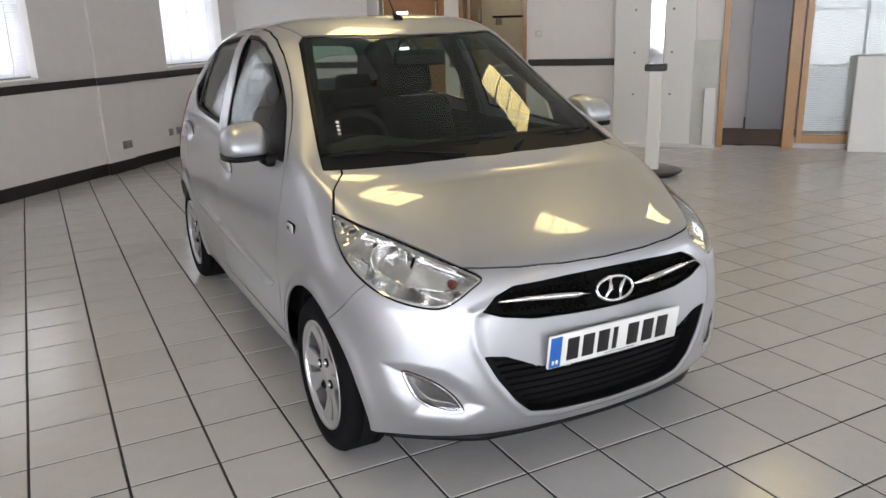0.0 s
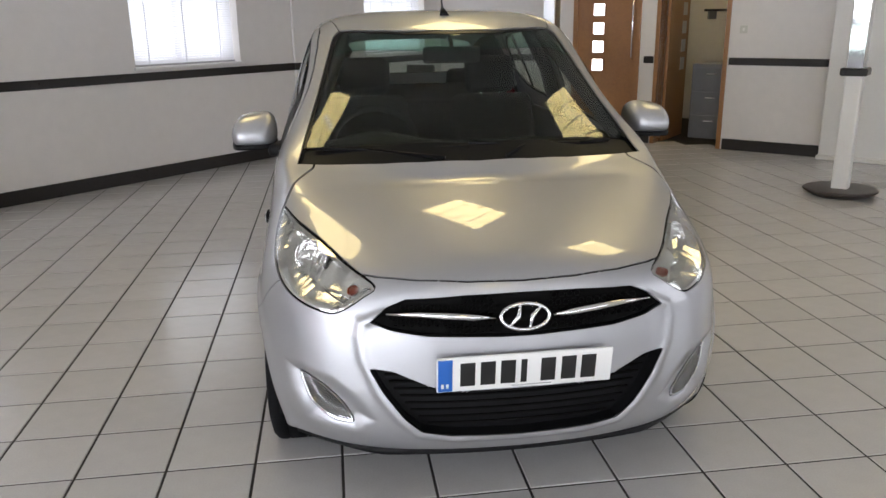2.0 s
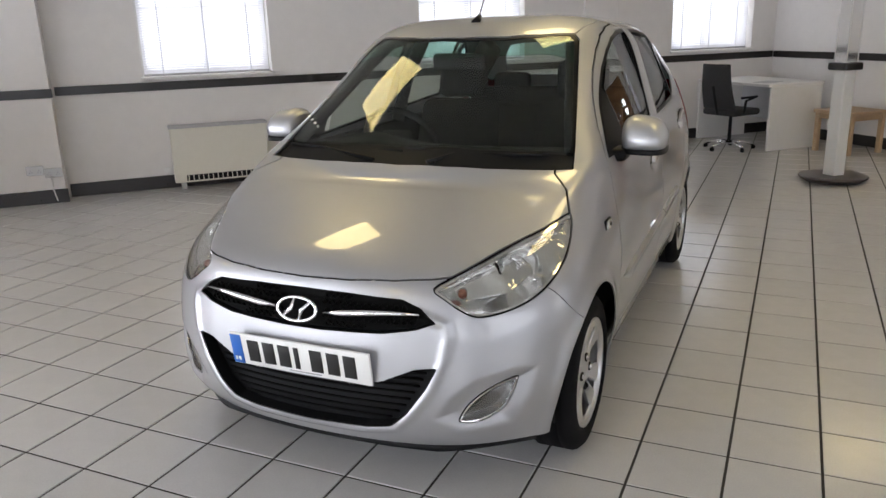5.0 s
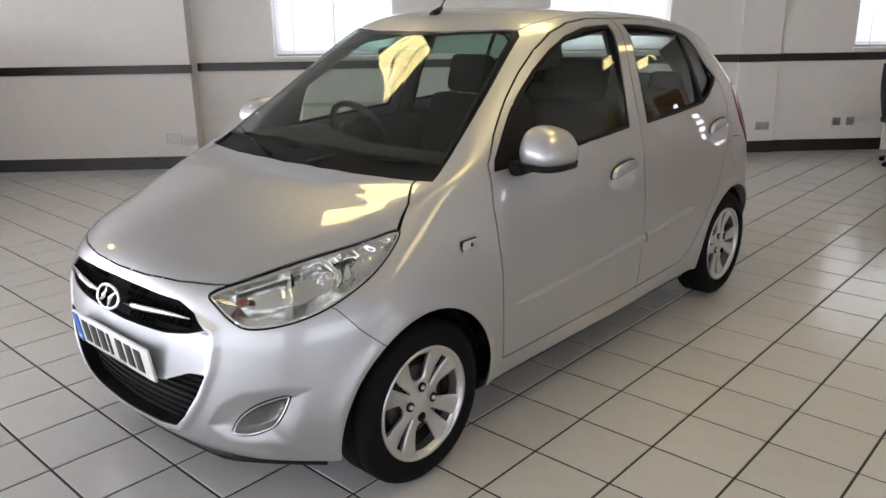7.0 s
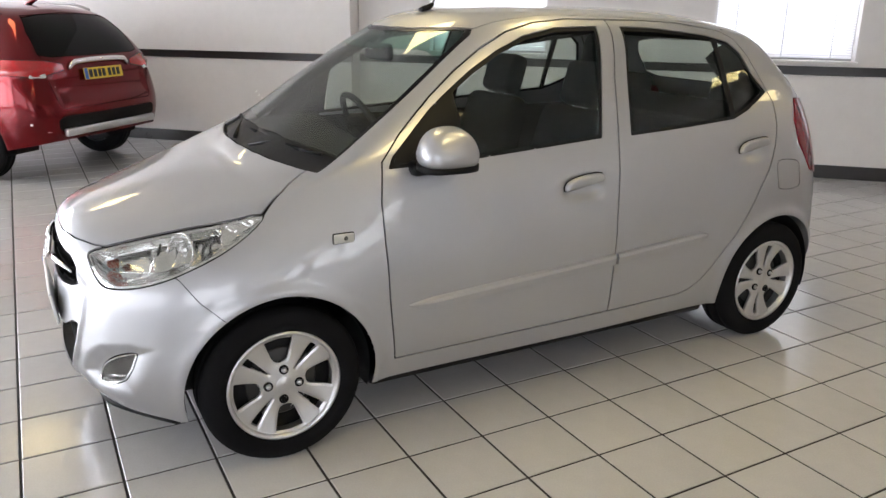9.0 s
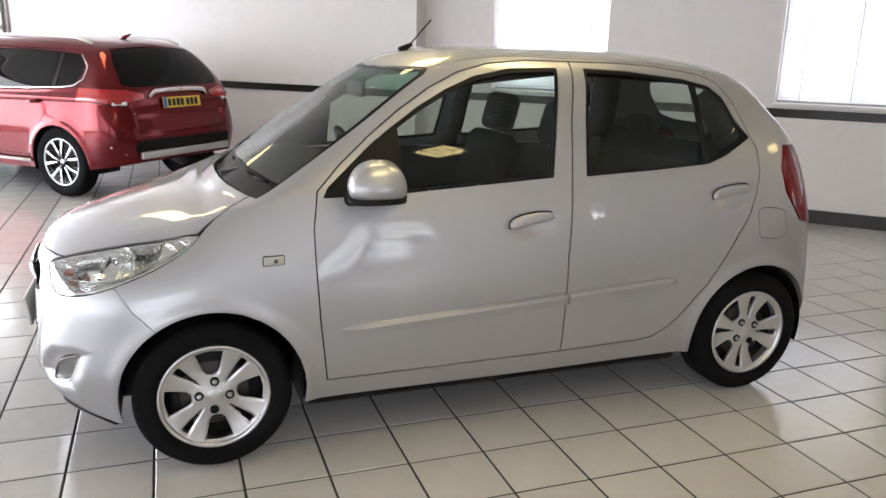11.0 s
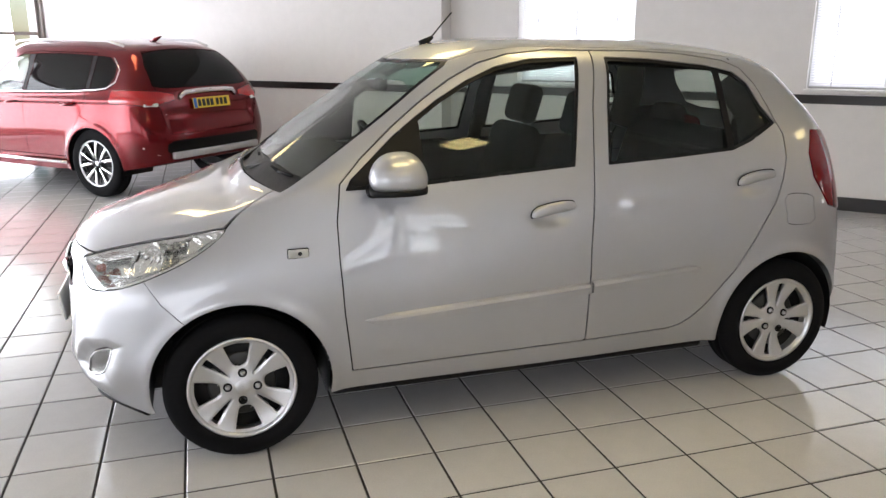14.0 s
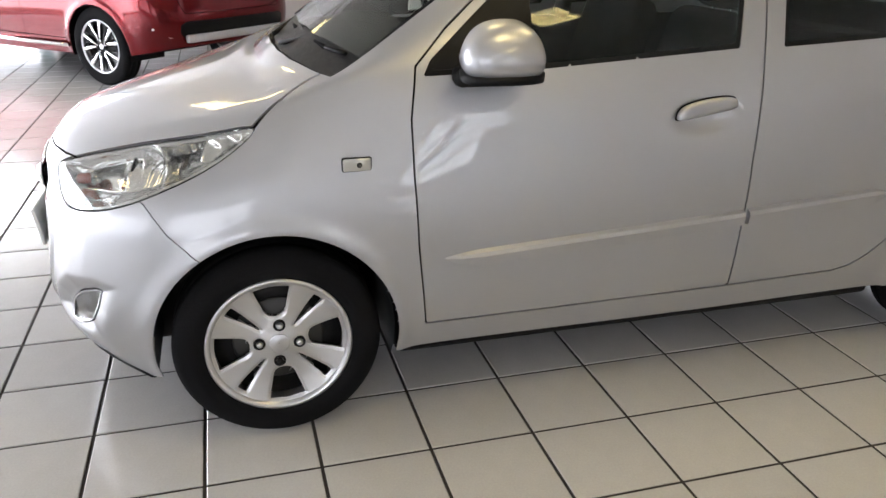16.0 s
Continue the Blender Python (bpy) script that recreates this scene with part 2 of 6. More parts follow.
# ---------------------------------------------------------------- the silver hatchback: shell
RAILS = [
    [(0, -.575, .205), (.30, -.55, .205), (.50, -.485, .203), (.64, -.385, .20), (.722, -.285, .20), (.765, 0, .21), (.765, .25, .215), (.765, .45, .22), (.765, .9, .22), (.765, 1.42, .22), (.765, 1.95, .225), (.765, 2.38, .23), (.70, 2.68, .25), (.4, 2.80, .27), (0, 2.83, .27)],
    [(0, -.615, .265), (.30, -.592, .265), (.53, -.522, .27), (.675, -.405, .285), (.752, -.275, .30), (.79, 0, .31), (.788, .25, .31), (.786, .45, .31), (.786, .9, .31), (.786, 1.42, .31), (.786, 1.95, .31), (.79, 2.38, .31), (.73, 2.70, .33), (.42, 2.83, .35), (0, 2.86, .35)],
    [(0, -.628, .45), (.30, -.608, .45), (.55, -.53, .46), (.705, -.385, .47), (.775, -.245, .49), (.80, 0, .50), (.798, .25, .51), (.796, .45, .52), (.797, .9, .53), (.798, 1.42, .54), (.797, 1.95, .55), (.80, 2.38, .55), (.735, 2.71, .56), (.42, 2.84, .56), (0, 2.87, .56)],
    [(0, -.61, .63), (.28, -.595, .63), (.52, -.515, .63), (.69, -.36, .65), (.755, -.22, .68), (.782, .02, .72), (.784, .25, .75), (.782, .45, .78), (.785, .9, .80), (.787, 1.42, .82), (.785, 1.95, .83), (.78, 2.38, .84), (.72, 2.68, .84), (.41, 2.80, .84), (0, 2.83, .84)],
    [(0, -.578, .75), (.25, -.56, .75), (.46, -.47, .755), (.61, -.31, .78), (.665, -.18, .81), (.70, .04, .89), (.72, .24, .955), (.735, .44, .99), (.745, .9, 1.00), (.745, 1.42, 1.02), (.735, 1.95, 1.06), (.70, 2.38, 1.11), (.64, 2.62, 1.12), (.40, 2.72, 1.12), (0, 2.75, 1.12)],
    [(0, -.50, .80), (.20, -.48, .80), (.38, -.38, .81), (.50, -.22, .84), (.56, -.08, .88), (.615, .10, .945), (.65, .23, .99), (.625, .44, 1.11), (.655, .92, 1.26), (.66, 1.42, 1.28), (.645, 1.95, 1.29), (.60, 2.36, 1.29), (.56, 2.53, 1.27), (.34, 2.60, 1.28), (0, 2.63, 1.28)],
    [(0, -.36, .845), (.10, -.34, .85), (.2, -.25, .86), (.28, -.12, .885), (.30, -.02, .91), (.33, .07, .945), (.35, .14, .99), (.35, .41, 1.18), (.50, .95, 1.445), (.53, 1.42, 1.475), (.515, 1.95, 1.46), (.48, 2.33, 1.42), (.44, 2.46, 1.39), (.25, 2.52, 1.39), (0, 2.55, 1.39)],
    [(0, -.25, .87), (0, -.22, .875), (0, -.15, .89), (0, -.06, .91), (0, 0, .925), (0, .05, .945), (0, .10, .985), (0, .42, 1.20), (0, .88, 1.485), (0, 1.40, 1.53), (0, 1.95, 1.52), (0, 2.34, 1.48), (0, 2.44, 1.46), (0, 2.46, 1.455), (0, 2.47, 1.45)],
]


# ---------------------------------------------------------------- cutting panels out of a shell
def smooth_loop(pts, n=8):
    """A rounded closed outline through pts."""
    P = np.array(pts, float)
    k = len(P)
    out = []
    for i in range(k):
        a, b, c, d = P[i - 1], P[i], P[(i + 1) % k], P[(i + 2) % k]
        for t in np.linspace(0, 1, n, endpoint=False):
            out.append(.5 * (2 * b + (c - a) * t + (2 * a - 5 * b + 4 * c - d) * t * t + (3 * b - a - 3 * c + d) * t ** 3))
    return np.array(out)


def inside(q, poly):
    """Signed distance of points q (n, 2) to a closed outline, negative inside."""
    poly = np.array(poly, float)
    d = np.full(len(q), 1e9)
    s = np.zeros(len(q), bool)
    for a, b in zip(poly, np.roll(poly, -1, 0)):
        e = b - a
        w = q - a
        t = np.clip((w @ e) / max(e @ e, 1e-12), 0, 1)
        d = np.minimum(d, np.linalg.norm(w - t[:, None] * e, axis=1))
        c = (a[1] > q[:, 1]) != (b[1] > q[:, 1])
        with np.errstate(divide="ignore", invalid="ignore"):
            x = e[0] * (q[:, 1] - a[1]) / (e[1] if e[1] else 1e-12) + a[0]
        s ^= c & (q[:, 0] < x)
    return np.where(s, -d, d)


VIEW = {"side": lambda v: v[:, 1:3], "front": lambda v: v[:, [0, 2]], "top": lambda v: v[:, :2], "tilt": lambda v: np.stack([v[:, 0], v[:, 1] + v[:, 2]], 1),
        "diag": lambda v: np.stack([v[:, 0] + v[:, 1], v[:, 2]], 1)}


def split(mesh, g):
    """Cuts triangles along g = 0. Returns what has g < 0 and what has g > 0."""
    V, F = mesh
    g = np.where(np.abs(g) < 1e-7, 1e-7, g)
    neg = g[F] < 0
    k = neg.sum(1)
    inn, out = [F[k == 3]], [F[k == 0]]
    extra, cache, ins, outs = [], {}, [], []
    n = len(V)

    def cut(a, b):
        key = (min(a, b), max(a, b))
        if key not in cache:
            a, b = key
            t = g[a] / (g[a] - g[b])
            extra.append(V[a] + t * (V[b] - V[a]))
            cache[key] = n + len(extra) - 1
        return cache[key]
    for f, m in zip(F[(k == 1) | (k == 2)], neg[(k == 1) | (k == 2)]):
        one = m.sum() == 1
        i = int(np.argmax(m if one else ~m))
        a, b, c = int(f[i]), int(f[(i + 1) % 3]), int(f[(i + 2) % 3])
        ab, ac = cut(a, b), cut(a, c)
        (ins if one else outs).append((a, ab, ac))
        (outs if one else ins).extend([(ab, b, c), (ab, c, ac)])
    V2 = np.concatenate([V, np.array(extra).reshape(-1, 3)])
    A = np.concatenate([inn[0], np.array(ins, int).reshape(-1, 3)])
    B = np.concatenate([out[0], np.array(outs, int).reshape(-1, 3)])
    return tidy(V2, A), tidy(V2, B)


def tidy(V, F):
    used, inv = np.unique(F, return_inverse=True)
    return V[used], inv.reshape(-1, 3)


def cut_out(mesh, view, poly, guard=None, grow=0.0):
    """Splits off what lies inside an outline seen along one axis; guard(v) says which points may count."""
    d = inside(VIEW[view](mesh[0]), poly) - grow
    if guard is not None:
        d = np.where(guard(mesh[0]), d, np.maximum(d, .05))
    return split(mesh, d)


def normals(mesh):
    V, F = mesh
    fn = np.cross(V[F[:, 1]] - V[F[:, 0]], V[F[:, 2]] - V[F[:, 0]])
    n = np.zeros_like(V)
    for i in range(3):
        np.add.at(n, F[:, i], fn)
    return n / np.maximum(np.linalg.norm(n, axis=1), 1e-12)[:, None]


def push(mesh, d):
    """Moves a sheet along its normals (outwards for d > 0)."""
    return mesh[0] + normals(mesh) * (np.asarray(d).reshape(-1, 1) if np.ndim(d) else d), mesh[1]


def both(mesh):
    V, F = mesh
    mid = np.abs(V[:, 0]) < 1e-5
    other = np.where(mid, np.arange(len(V)), np.arange(len(V)) + len(V))
    return tidy(np.concatenate([V, V * np.array((-1, 1, 1))]), np.concatenate([F, other[F[:, ::-1]]]))


def mirrored(mesh):
    return mesh[0] * np.array((-1, 1, 1)), mesh[1][:, ::-1]


def sheet(name, mesh, mat, parent, label="", thick=0.0, join=False):
    """A panel with thickness, from a sheet; join: weld the two halves at the middle."""
    bm = bmesh.new()
    vs = [bm.verts.new(v) for v in mesh[0]]
    for f in mesh[1]:
        if len({int(i) for i in f}) == 3:
            try:
                bm.faces.new([vs[int(i)] for i in f])
            except ValueError:
                pass
    bmesh.ops.remove_doubles(bm, verts=bm.verts, dist=5e-4 if thick else 1e-5)
    for e in bm.edges:
        if e.is_boundary:
            e.smooth = False
    ob = part(name, bm, mat, parent, label)
    if thick:
        md = ob.modifiers.new("thickness", "SOLIDIFY")
        md.thickness, md.offset = thick, -1
        md.use_quality_normals = False
    return ob


def fair(P, steps):
    """Takes short waves out of a half shell and keeps its large form; the sill edge stays."""
    flip = np.array((-1, 1, 1))
    keep = P[0].copy()
    for i in range(2 * steps):
        k = .5 if i % 2 == 0 else -.504
        Q = np.concatenate([P[:1] * 2 - P[1:2], P, P[-2:-1] * flip], 0)
        A = (Q[:-2] + Q[2:]) / 2 - P
        Q = np.concatenate([P[:, 1:2] * flip, P, P[:, -2:-1] * flip], 1)
        P = P + k * .5 * (A + (Q[:, :-2] + Q[:, 2:]) / 2 - P)
        P[0] = keep
        P[-1, :, 0] = 0
        P[:, 0, 0] = P[:, -1, 0] = 0
    return P

# ---------------------------------------------------------------- room
# The walls stand at 45 degrees to the floor tiles: s runs along the window wall, n away from the car towards it.
R45 = pose(0, 0, 0, 0, 0, 45)


def sn(s, n, z=0.0):
    return R45 @ Vector((s, n, z))


CEIL = 2.75
WALL_N, STEP_N, SIDE_S, FAR_S = 5.32, 5.10, 6.75, -8.2


def slab(bm, s0, s1, n0, n1, z0, z1, bevel=0.0):
    return box(bm, (s0 + s1) / 2, (n0 + n1) / 2, (z0 + z1) / 2, s1 - s0, n1 - n0, z1 - z0, bevel, R45)


def structure(name, bm, mat, label, category):
    return tagged(link(name, bm, mat, None, "", False), label, category, "", "structure")
bm = bmesh.new()
slab(bm, FAR_S - .3, SIDE_S + 3.2, -7.3, WALL_N + .6, -.12, -.004)
FLOOR = structure("floor", bm, M_GROUT, "white square ceramic floor tiles with dark grout", "floor")

WINDOWS = ((-.90, .33), (1.92, 3.17), (5.16, 6.38))
SILL, HEAD = 1.085, 2.35


def wall_with_holes(s0, s1, n0, n1, holes, z1=CEIL):
    bm = bmesh.new()
    s = s0
    for a, b, za, zb in holes:
        slab(bm, s, a, n0, n1, 0, z1)
        if za > 0:
            slab(bm, a, b, n0, n1, 0, za)
        slab(bm, a, b, n0, n1, zb, z1)
        s = b
    slab(bm, s, s1, n0, n1, 0, z1)
    return bm


structure("wall_north", wall_with_holes(-1.70, SIDE_S, WALL_N, WALL_N + .32, [(a, b, SILL, HEAD) for a, b in WINDOWS]), M_WALL, "white painted wall with three blinded windows", "wall")
bm = bmesh.new()
slab(bm, FAR_S, -1.70, STEP_N, WALL_N + .32, 0, CEIL)
structure("wall_northwest", bm, M_WALL, "plain white painted wall standing slightly forward", "wall")
bm = bmesh.new()
slab(bm, 3.92, 4.36, WALL_N - .035, WALL_N - .001, 0, CEIL, .008)
structure("wall_pier", bm, M_WALL, "shallow white wall pier", "wall")
bm = bmesh.new()
slab(bm, FAR_S - .3, SIDE_S + 3.2, -7.3, WALL_N + .6, CEIL, CEIL + .1)
structure("ceiling", bm, M_CEIL, "white suspended ceiling", "ceiling")


def trim_run(name, runs, z0, z1, label):
    for s0, s1, n0, n1 in runs:
        bm = bmesh.new()
        slab(bm, s0, s1, n0, n1, z0, z1, .004)
        structure(name, bm, M_BLACKTRIM, label, "trim")


RUNS = [(-1.68, 3.92, WALL_N - .022, WALL_N - .001), (3.90, 4.38, WALL_N - .057, WALL_N - .036), (4.36, SIDE_S - .025, WALL_N - .022, WALL_N - .001), (FAR_S, -1.68, STEP_N - .022, STEP_N - .001)]
trim_run("dado_rail", RUNS, .955, 1.035, "black painted dado rail")
trim_run("baseboard", RUNS, 0, .125, "black painted baseboard")
# doors and openings of the side wall: (n0, n1)
DOORWAY, OPENING, OFFICE = (2.33, 3.24), (1.30, 2.10), (-1.72, -1.02)
SIDE_HOLES = [(-4.6, -1.80, .12, 2.3), (-1.72, -1.02, 0, 2.1), (1.32, 2.08, 0, 2.1), (2.32, 3.22, 0, 2.1)]
bm = bmesh.new()
n = -7.3
for a, b, za, zb in SIDE_HOLES:
    slab(bm, SIDE_S, SIDE_S + .16, n, a, 0, CEIL)
    if za > 0:
        slab(bm, SIDE_S, SIDE_S + .16, a, b, 0, za)
    slab(bm, SIDE_S, SIDE_S + .16, a, b, zb, CEIL)
    n = b
slab(bm, SIDE_S, SIDE_S + .16, n, WALL_N + .32, 0, CEIL)
structure("wall_east", bm, M_WALL, "white painted wall with wooden doors", "wall")
ERUNS = [(SIDE_S - .022, SIDE_S - .001, a, b) for a, b in ((-.95, 1.25), (2.14, 2.26), (3.29, WALL_N - .024))]
trim_run("dado_rail", ERUNS, .955, 1.035, "black painted dado rail")
trim_run("baseboard", ERUNS, 0, .125, "black painted baseboard")


# ---------------------------------------------------------------- windows with blinds
def translucent(name, col, glow=0.0):
    m = bpy.data.materials.new(name)
    m.use_nodes = True
    t = m.node_tree
    t.nodes.remove(t.nodes["Principled BSDF"])
    a = t.nodes.new("ShaderNodeBsdfDiffuse")
    b = t.nodes.new("ShaderNodeBsdfTranslucent")
    a.inputs[0].default_value = b.inputs[0].default_value = (*col, 1)
    mix = t.nodes.new("ShaderNodeMixShader")
    mix.inputs[0].default_value = .45
    t.links.new(a.outputs[0], mix.inputs[1])
    t.links.new(b.outputs[0], mix.inputs[2])
    t.links.new(mix.outputs[0], t.nodes["Material Output"].inputs[0])
    return m


def glow(name, col, power):
    m = bpy.data.materials.new(name)
    m.use_nodes = True
    t = m.node_tree
    t.nodes.remove(t.nodes["Principled BSDF"])
    e = t.nodes.new("ShaderNodeEmission")
    e.inputs[0].default_value = (*col, 1)
    e.inputs[1].default_value = power
    t.links.new(e.outputs[0], t.nodes["Material Output"].inputs[0])
    return m


M_SLAT = translucent("blind_slat", (.88, .88, .92))
M_DAY = glow("daylight_backdrop", (.95, .92, 1.0), DAY_NORTH)
M_DAYFRONT = glow("street_backdrop", (.935, .90, 1.0), DAY_FRONT)
M_DAYOFFICE = glow("office_backdrop", (.935, .92, 1.0), 10.0)
M_DAYSOUTH = glow("yard_backdrop", (.935, .90, 1.0), DAY_SOUTH)
M_SLATLAMP = translucent("lamp_louvre", (.85, .80, .70))
M_TUBE = glow("lamp_diffuser", (1.0, .79, .37), TUBE_POWER)


def window(i, s0, s1):
    w = tagged(new("window_%d" % i), "white-framed window with a closed venetian blind", "window", "", "structure")
    mid = (s0 + s1) / 2
    for a, b, z0, z1 in ((s0, s0 + .05, SILL, HEAD), (s1 - .05, s1, SILL, HEAD), (s0 + .05, s1 - .05, SILL, SILL + .05), (s0 + .05, s1 - .05, HEAD - .05, HEAD), (mid - .02, mid + .02, SILL + .05, HEAD - .05), (s0 + .05, s1 - .05, 1.70, 1.735)):
        bm = bmesh.new()
        slab(bm, a, b, WALL_N + .17, WALL_N + .22, z0, z1, .004)
        part("window_frame", bm, M_WHITE, w, "", False)
    bm = bmesh.new()
    slab(bm, s0 - .02, s1 + .02, WALL_N - .035, WALL_N + .17, SILL - .028, SILL - .001, .006)
    part("window_sill", bm, M_WHITE, w, "", False)
    bm = bmesh.new()
    slab(bm, s0 + .05, s1 - .05, WALL_N + .19, WALL_N + .196, SILL + .05, HEAD - .05)
    part("pane", bm, M_CLEAR, w, "", False)
    b = tagged(new("venetian_blind"), "white venetian blind hanging closed in the window", "blind", "blinds of the window wall")
    bm = bmesh.new()
    z = SILL + .03
    while z < HEAD - .05:
        m = R45 @ pose(mid, WALL_N + .085, z, 58)
        vs = []
        for yy, zz in ((-.0125, 0), (-.006, .0018), (.006, .0018), (.0125, 0)):
            vs.append([bm.verts.new(m @ Vector((x, yy, zz))) for x in (-(s1 - s0) / 2 + .02, (s1 - s0) / 2 - .02)])
        for p, q in zip(vs, vs[1:]):
            bm.faces.new((p[0], p[1], q[1], q[0]))
        z += .0235
    o = part("slats", bm, M_SLAT, b)
    tagged(o, "", "", "", "stuff")
    for z0, z1 in ((SILL + .002, SILL + .02), (HEAD - .045, HEAD - .003)):
        bm = bmesh.new()
        slab(bm, s0 + .018, s1 - .018, WALL_N + .07, WALL_N + .10, z0, z1, .003)
        part("blind_rail", bm, M_GREY if z0 < 2 else M_WHITE, b, "", False)
    for k in (.16, .5, .84):
        bm = bmesh.new()
        q = s0 + (s1 - s0) * k
        slab(bm, q - .006, q + .006, WALL_N + .066, WALL_N + .068, SILL + .02, HEAD - .04)
        part("ladder_tape", bm, M_SLAT, b, "", False)


for i, (a, b) in enumerate(WINDOWS):
    window(i + 1, a, b)
bm = bmesh.new()
slab(bm, -3.0, 8.5, WALL_N + .9, WALL_N + .95, -.1, 3.6)
structure("backdrop", bm, M_DAY, "bright overcast daylight outside", "backdrop")

# ---------------------------------------------------------------- glazed front and far end
def glazing(name, along, fixed, a0, a1, z0, z1, cols, rails_z, label):
    """A glazed wall: along is "s" or "n"."""
    g = tagged(new(name), label, "window", "", "structure")

    def bar(p0, p1, za, zb, wide=.05):
        bm = bmesh.new()
        if along == "n":
            slab(bm, fixed - wide / 2, fixed + wide / 2, p0, p1, za, zb, .004)
        else:
            slab(bm, p0, p1, fixed - wide / 2, fixed + wide / 2, za, zb, .004)
        part("mullion", bm, M_FRAME, g, "", False)
    step = (a1 - a0) / cols
    for k in range(cols + 1):
        bar(a0 + k * step - .035, a0 + k * step + .035, z0, z1, .09)
    for z in rails_z:
        for k in range(cols):
            bar(a0 + k * step + .035, a0 + (k + 1) * step - .035, z - .025, z + .025)
    for k in range(cols):
        bm = bmesh.new()
        p0, p1 = a0 + k * step + .035, a0 + (k + 1) * step - .035
        if along == "n":
            slab(bm, fixed - .004, fixed + .004, p0, p1, z0, z1)
        else:
            slab(bm, p0, p1, fixed - .004, fixed + .004, z0, z1)
        part("pane", bm, M_CLEAR, g, "", False)
    return g


M_FRAME = material("window_metal", (.30, .27, .25), .45, .3)
glazing("window_4", "n", FAR_S - .1, -7.0, STEP_N - .05, .05, 2.72, 7, (.08, 1.62, 2.68), "tall glazed shop front in dark metal frames")
glazing("window_5", "s", -6.95, FAR_S + .2, -1.0, .55, 2.45, 5, (.58, 1.5, 2.42), "unseen long glazed front with white-barred panes")
# added out of view, to bring more daylight onto the car's +x side
glazing("window_7", "s", -6.95, .6, 5.8, .55, 2.45, 4, (.58, 1.5, 2.42), "unseen long glazed front with white-barred panes")
bm = bmesh.new()
slab(bm, FAR_S - .3, SIDE_S + .2, -7.2, -7.0, 0, .53)
slab(bm, FAR_S - .3, SIDE_S + .2, -7.2, -7.0, 2.47, CEIL)
slab(bm, -1.0, .6, -7.2, -7.0, .53, 2.47)
slab(bm, 5.8, SIDE_S + .2, -7.2, -7.0, .53, 2.47)
structure("wall_south", bm, M_WALL, "white painted wall under the glazing", "wall")
bm = bmesh.new()
slab(bm, FAR_S - .3, FAR_S, STEP_N - .04, WALL_N + .32, 0, CEIL)
structure("wall_corner", bm, M_FRAME, "dark metal corner post", "wall")
bm = bmesh.new()
slab(bm, FAR_S - 2.6, FAR_S - 2.55, -8, WALL_N + 1, -.1, 4.2)
structure("backdrop_west", bm, M_DAYFRONT, "bright street outside the shop front", "backdrop")
bm = bmesh.new()
slab(bm, FAR_S - 2, SIDE_S + 1, -9.0, -8.95, -.1, 4.2)
structure("backdrop_south", bm, M_DAYSOUTH, "bright street outside the shop front", "backdrop")
bm = bmesh.new()
slab(bm, FAR_S - 2.54, FAR_S - 2.50, 3.6, 5.9, 1.42, 1.56)
tagged(link("shop_fascia", bm, material("teal_sign", (.05, .30, .38), .4), None, "", False), "pale teal sign band across the street", "sign")


# ---------------------------------------------------------------- ceiling lights
def troffer():
    l = tagged(new("ceiling_light"), "recessed square fluorescent ceiling light with louvres", "ceiling light", "ceiling lights")
    for x0, x1, y0, y1 in ((-.30, .30, -.30, -.28), (-.30, .30, .28, .30), (-.30, -.28, -.28, .28), (.28, .30, -.28, .28)):
        bm = bmesh.new()
        box(bm, (x0 + x1) / 2, (y0 + y1) / 2, -.012, x1 - x0, y1 - y0, .024, .003)
        part("frame", bm, M_WHITE, l, "", False)
    bm = bmesh.new()
    box(bm, 0, 0, -.003, .56, .56, .004)
    part("diffuser", bm, M_TUBE, l, "glowing warm white diffuser", False)
    for k in (-1, 0, 1):
        bm = bmesh.new()
        box(bm, 0, .14 * k, -.010, .56, .013, .010, .002)
        part("louvre", bm, M_SLATLAMP, l, "", False)
    return l


first = None
for s, n in LAMPS:
    if first is None:
        first = troffer()
        first.matrix_world = R45 @ pose(s, n, CEIL - .002)
    else:
        copy_thing(first, R45 @ pose(s, n, CEIL - .002))


# ---------------------------------------------------------------- the silver hatchback
HEADLAMP = smooth_loop([(-.092, .732), (.035, .765), (.28, .808), (.525, .843), (.697, .868), (.685, .828), (.60, .768), (.49, .722), (.36, .682), (.22, .656), (.075, .646), (.0, .668), (-.055, .70)], 3)
GRILLE = [(-.445, .637), (-.4, .677), (-.34, .704), (-.169, .714), (0, .716), (.169, .714), (.34, .704), (.4, .677), (.445, .637), (.387, .616), (.284, .6), (.056, .59), (-.056, .59), (-.284, .6), (-.387, .616)]
LOWER = [(-.451, .497), (-.385, .49), (-.277, .443), (-.195, .428), (.195, .428), (.277, .443), (.385, .49), (.451, .497), (.414, .425), (.354, .341), (.302, .293), (.213, .278), (0, .273), (-.213, .278), (-.302, .293), (-.354, .341), (-.414, .425)]
FOG = smooth_loop([(.505, .322), (.534, .372), (.584, .416), (.635, .441), (.657, .446), (.659, .434), (.646, .388), (.622, .345), (.57, .314), (.517, .308)], 4)
BONNET = [(-.1, .168), (0, .168), (.16, .178), (.305, .211), (.415, .259), (.497, .315)]
BONNET_SIDE = [(.588, -.29), (.675, -.13), (.703, -.004), (.668, .078), (.60, .165), (.57, .3), (-.1, .3)]
SCREEN = [(-.1, .100), (0, .100), (.2, .106), (.35, .128), (.56, .178), (.655, .205), (.632, .32), (.56, .62), (.497, .88), (.47, .905), (.35, .835), (.2, .785), (0, .765), (-.1, .765)]
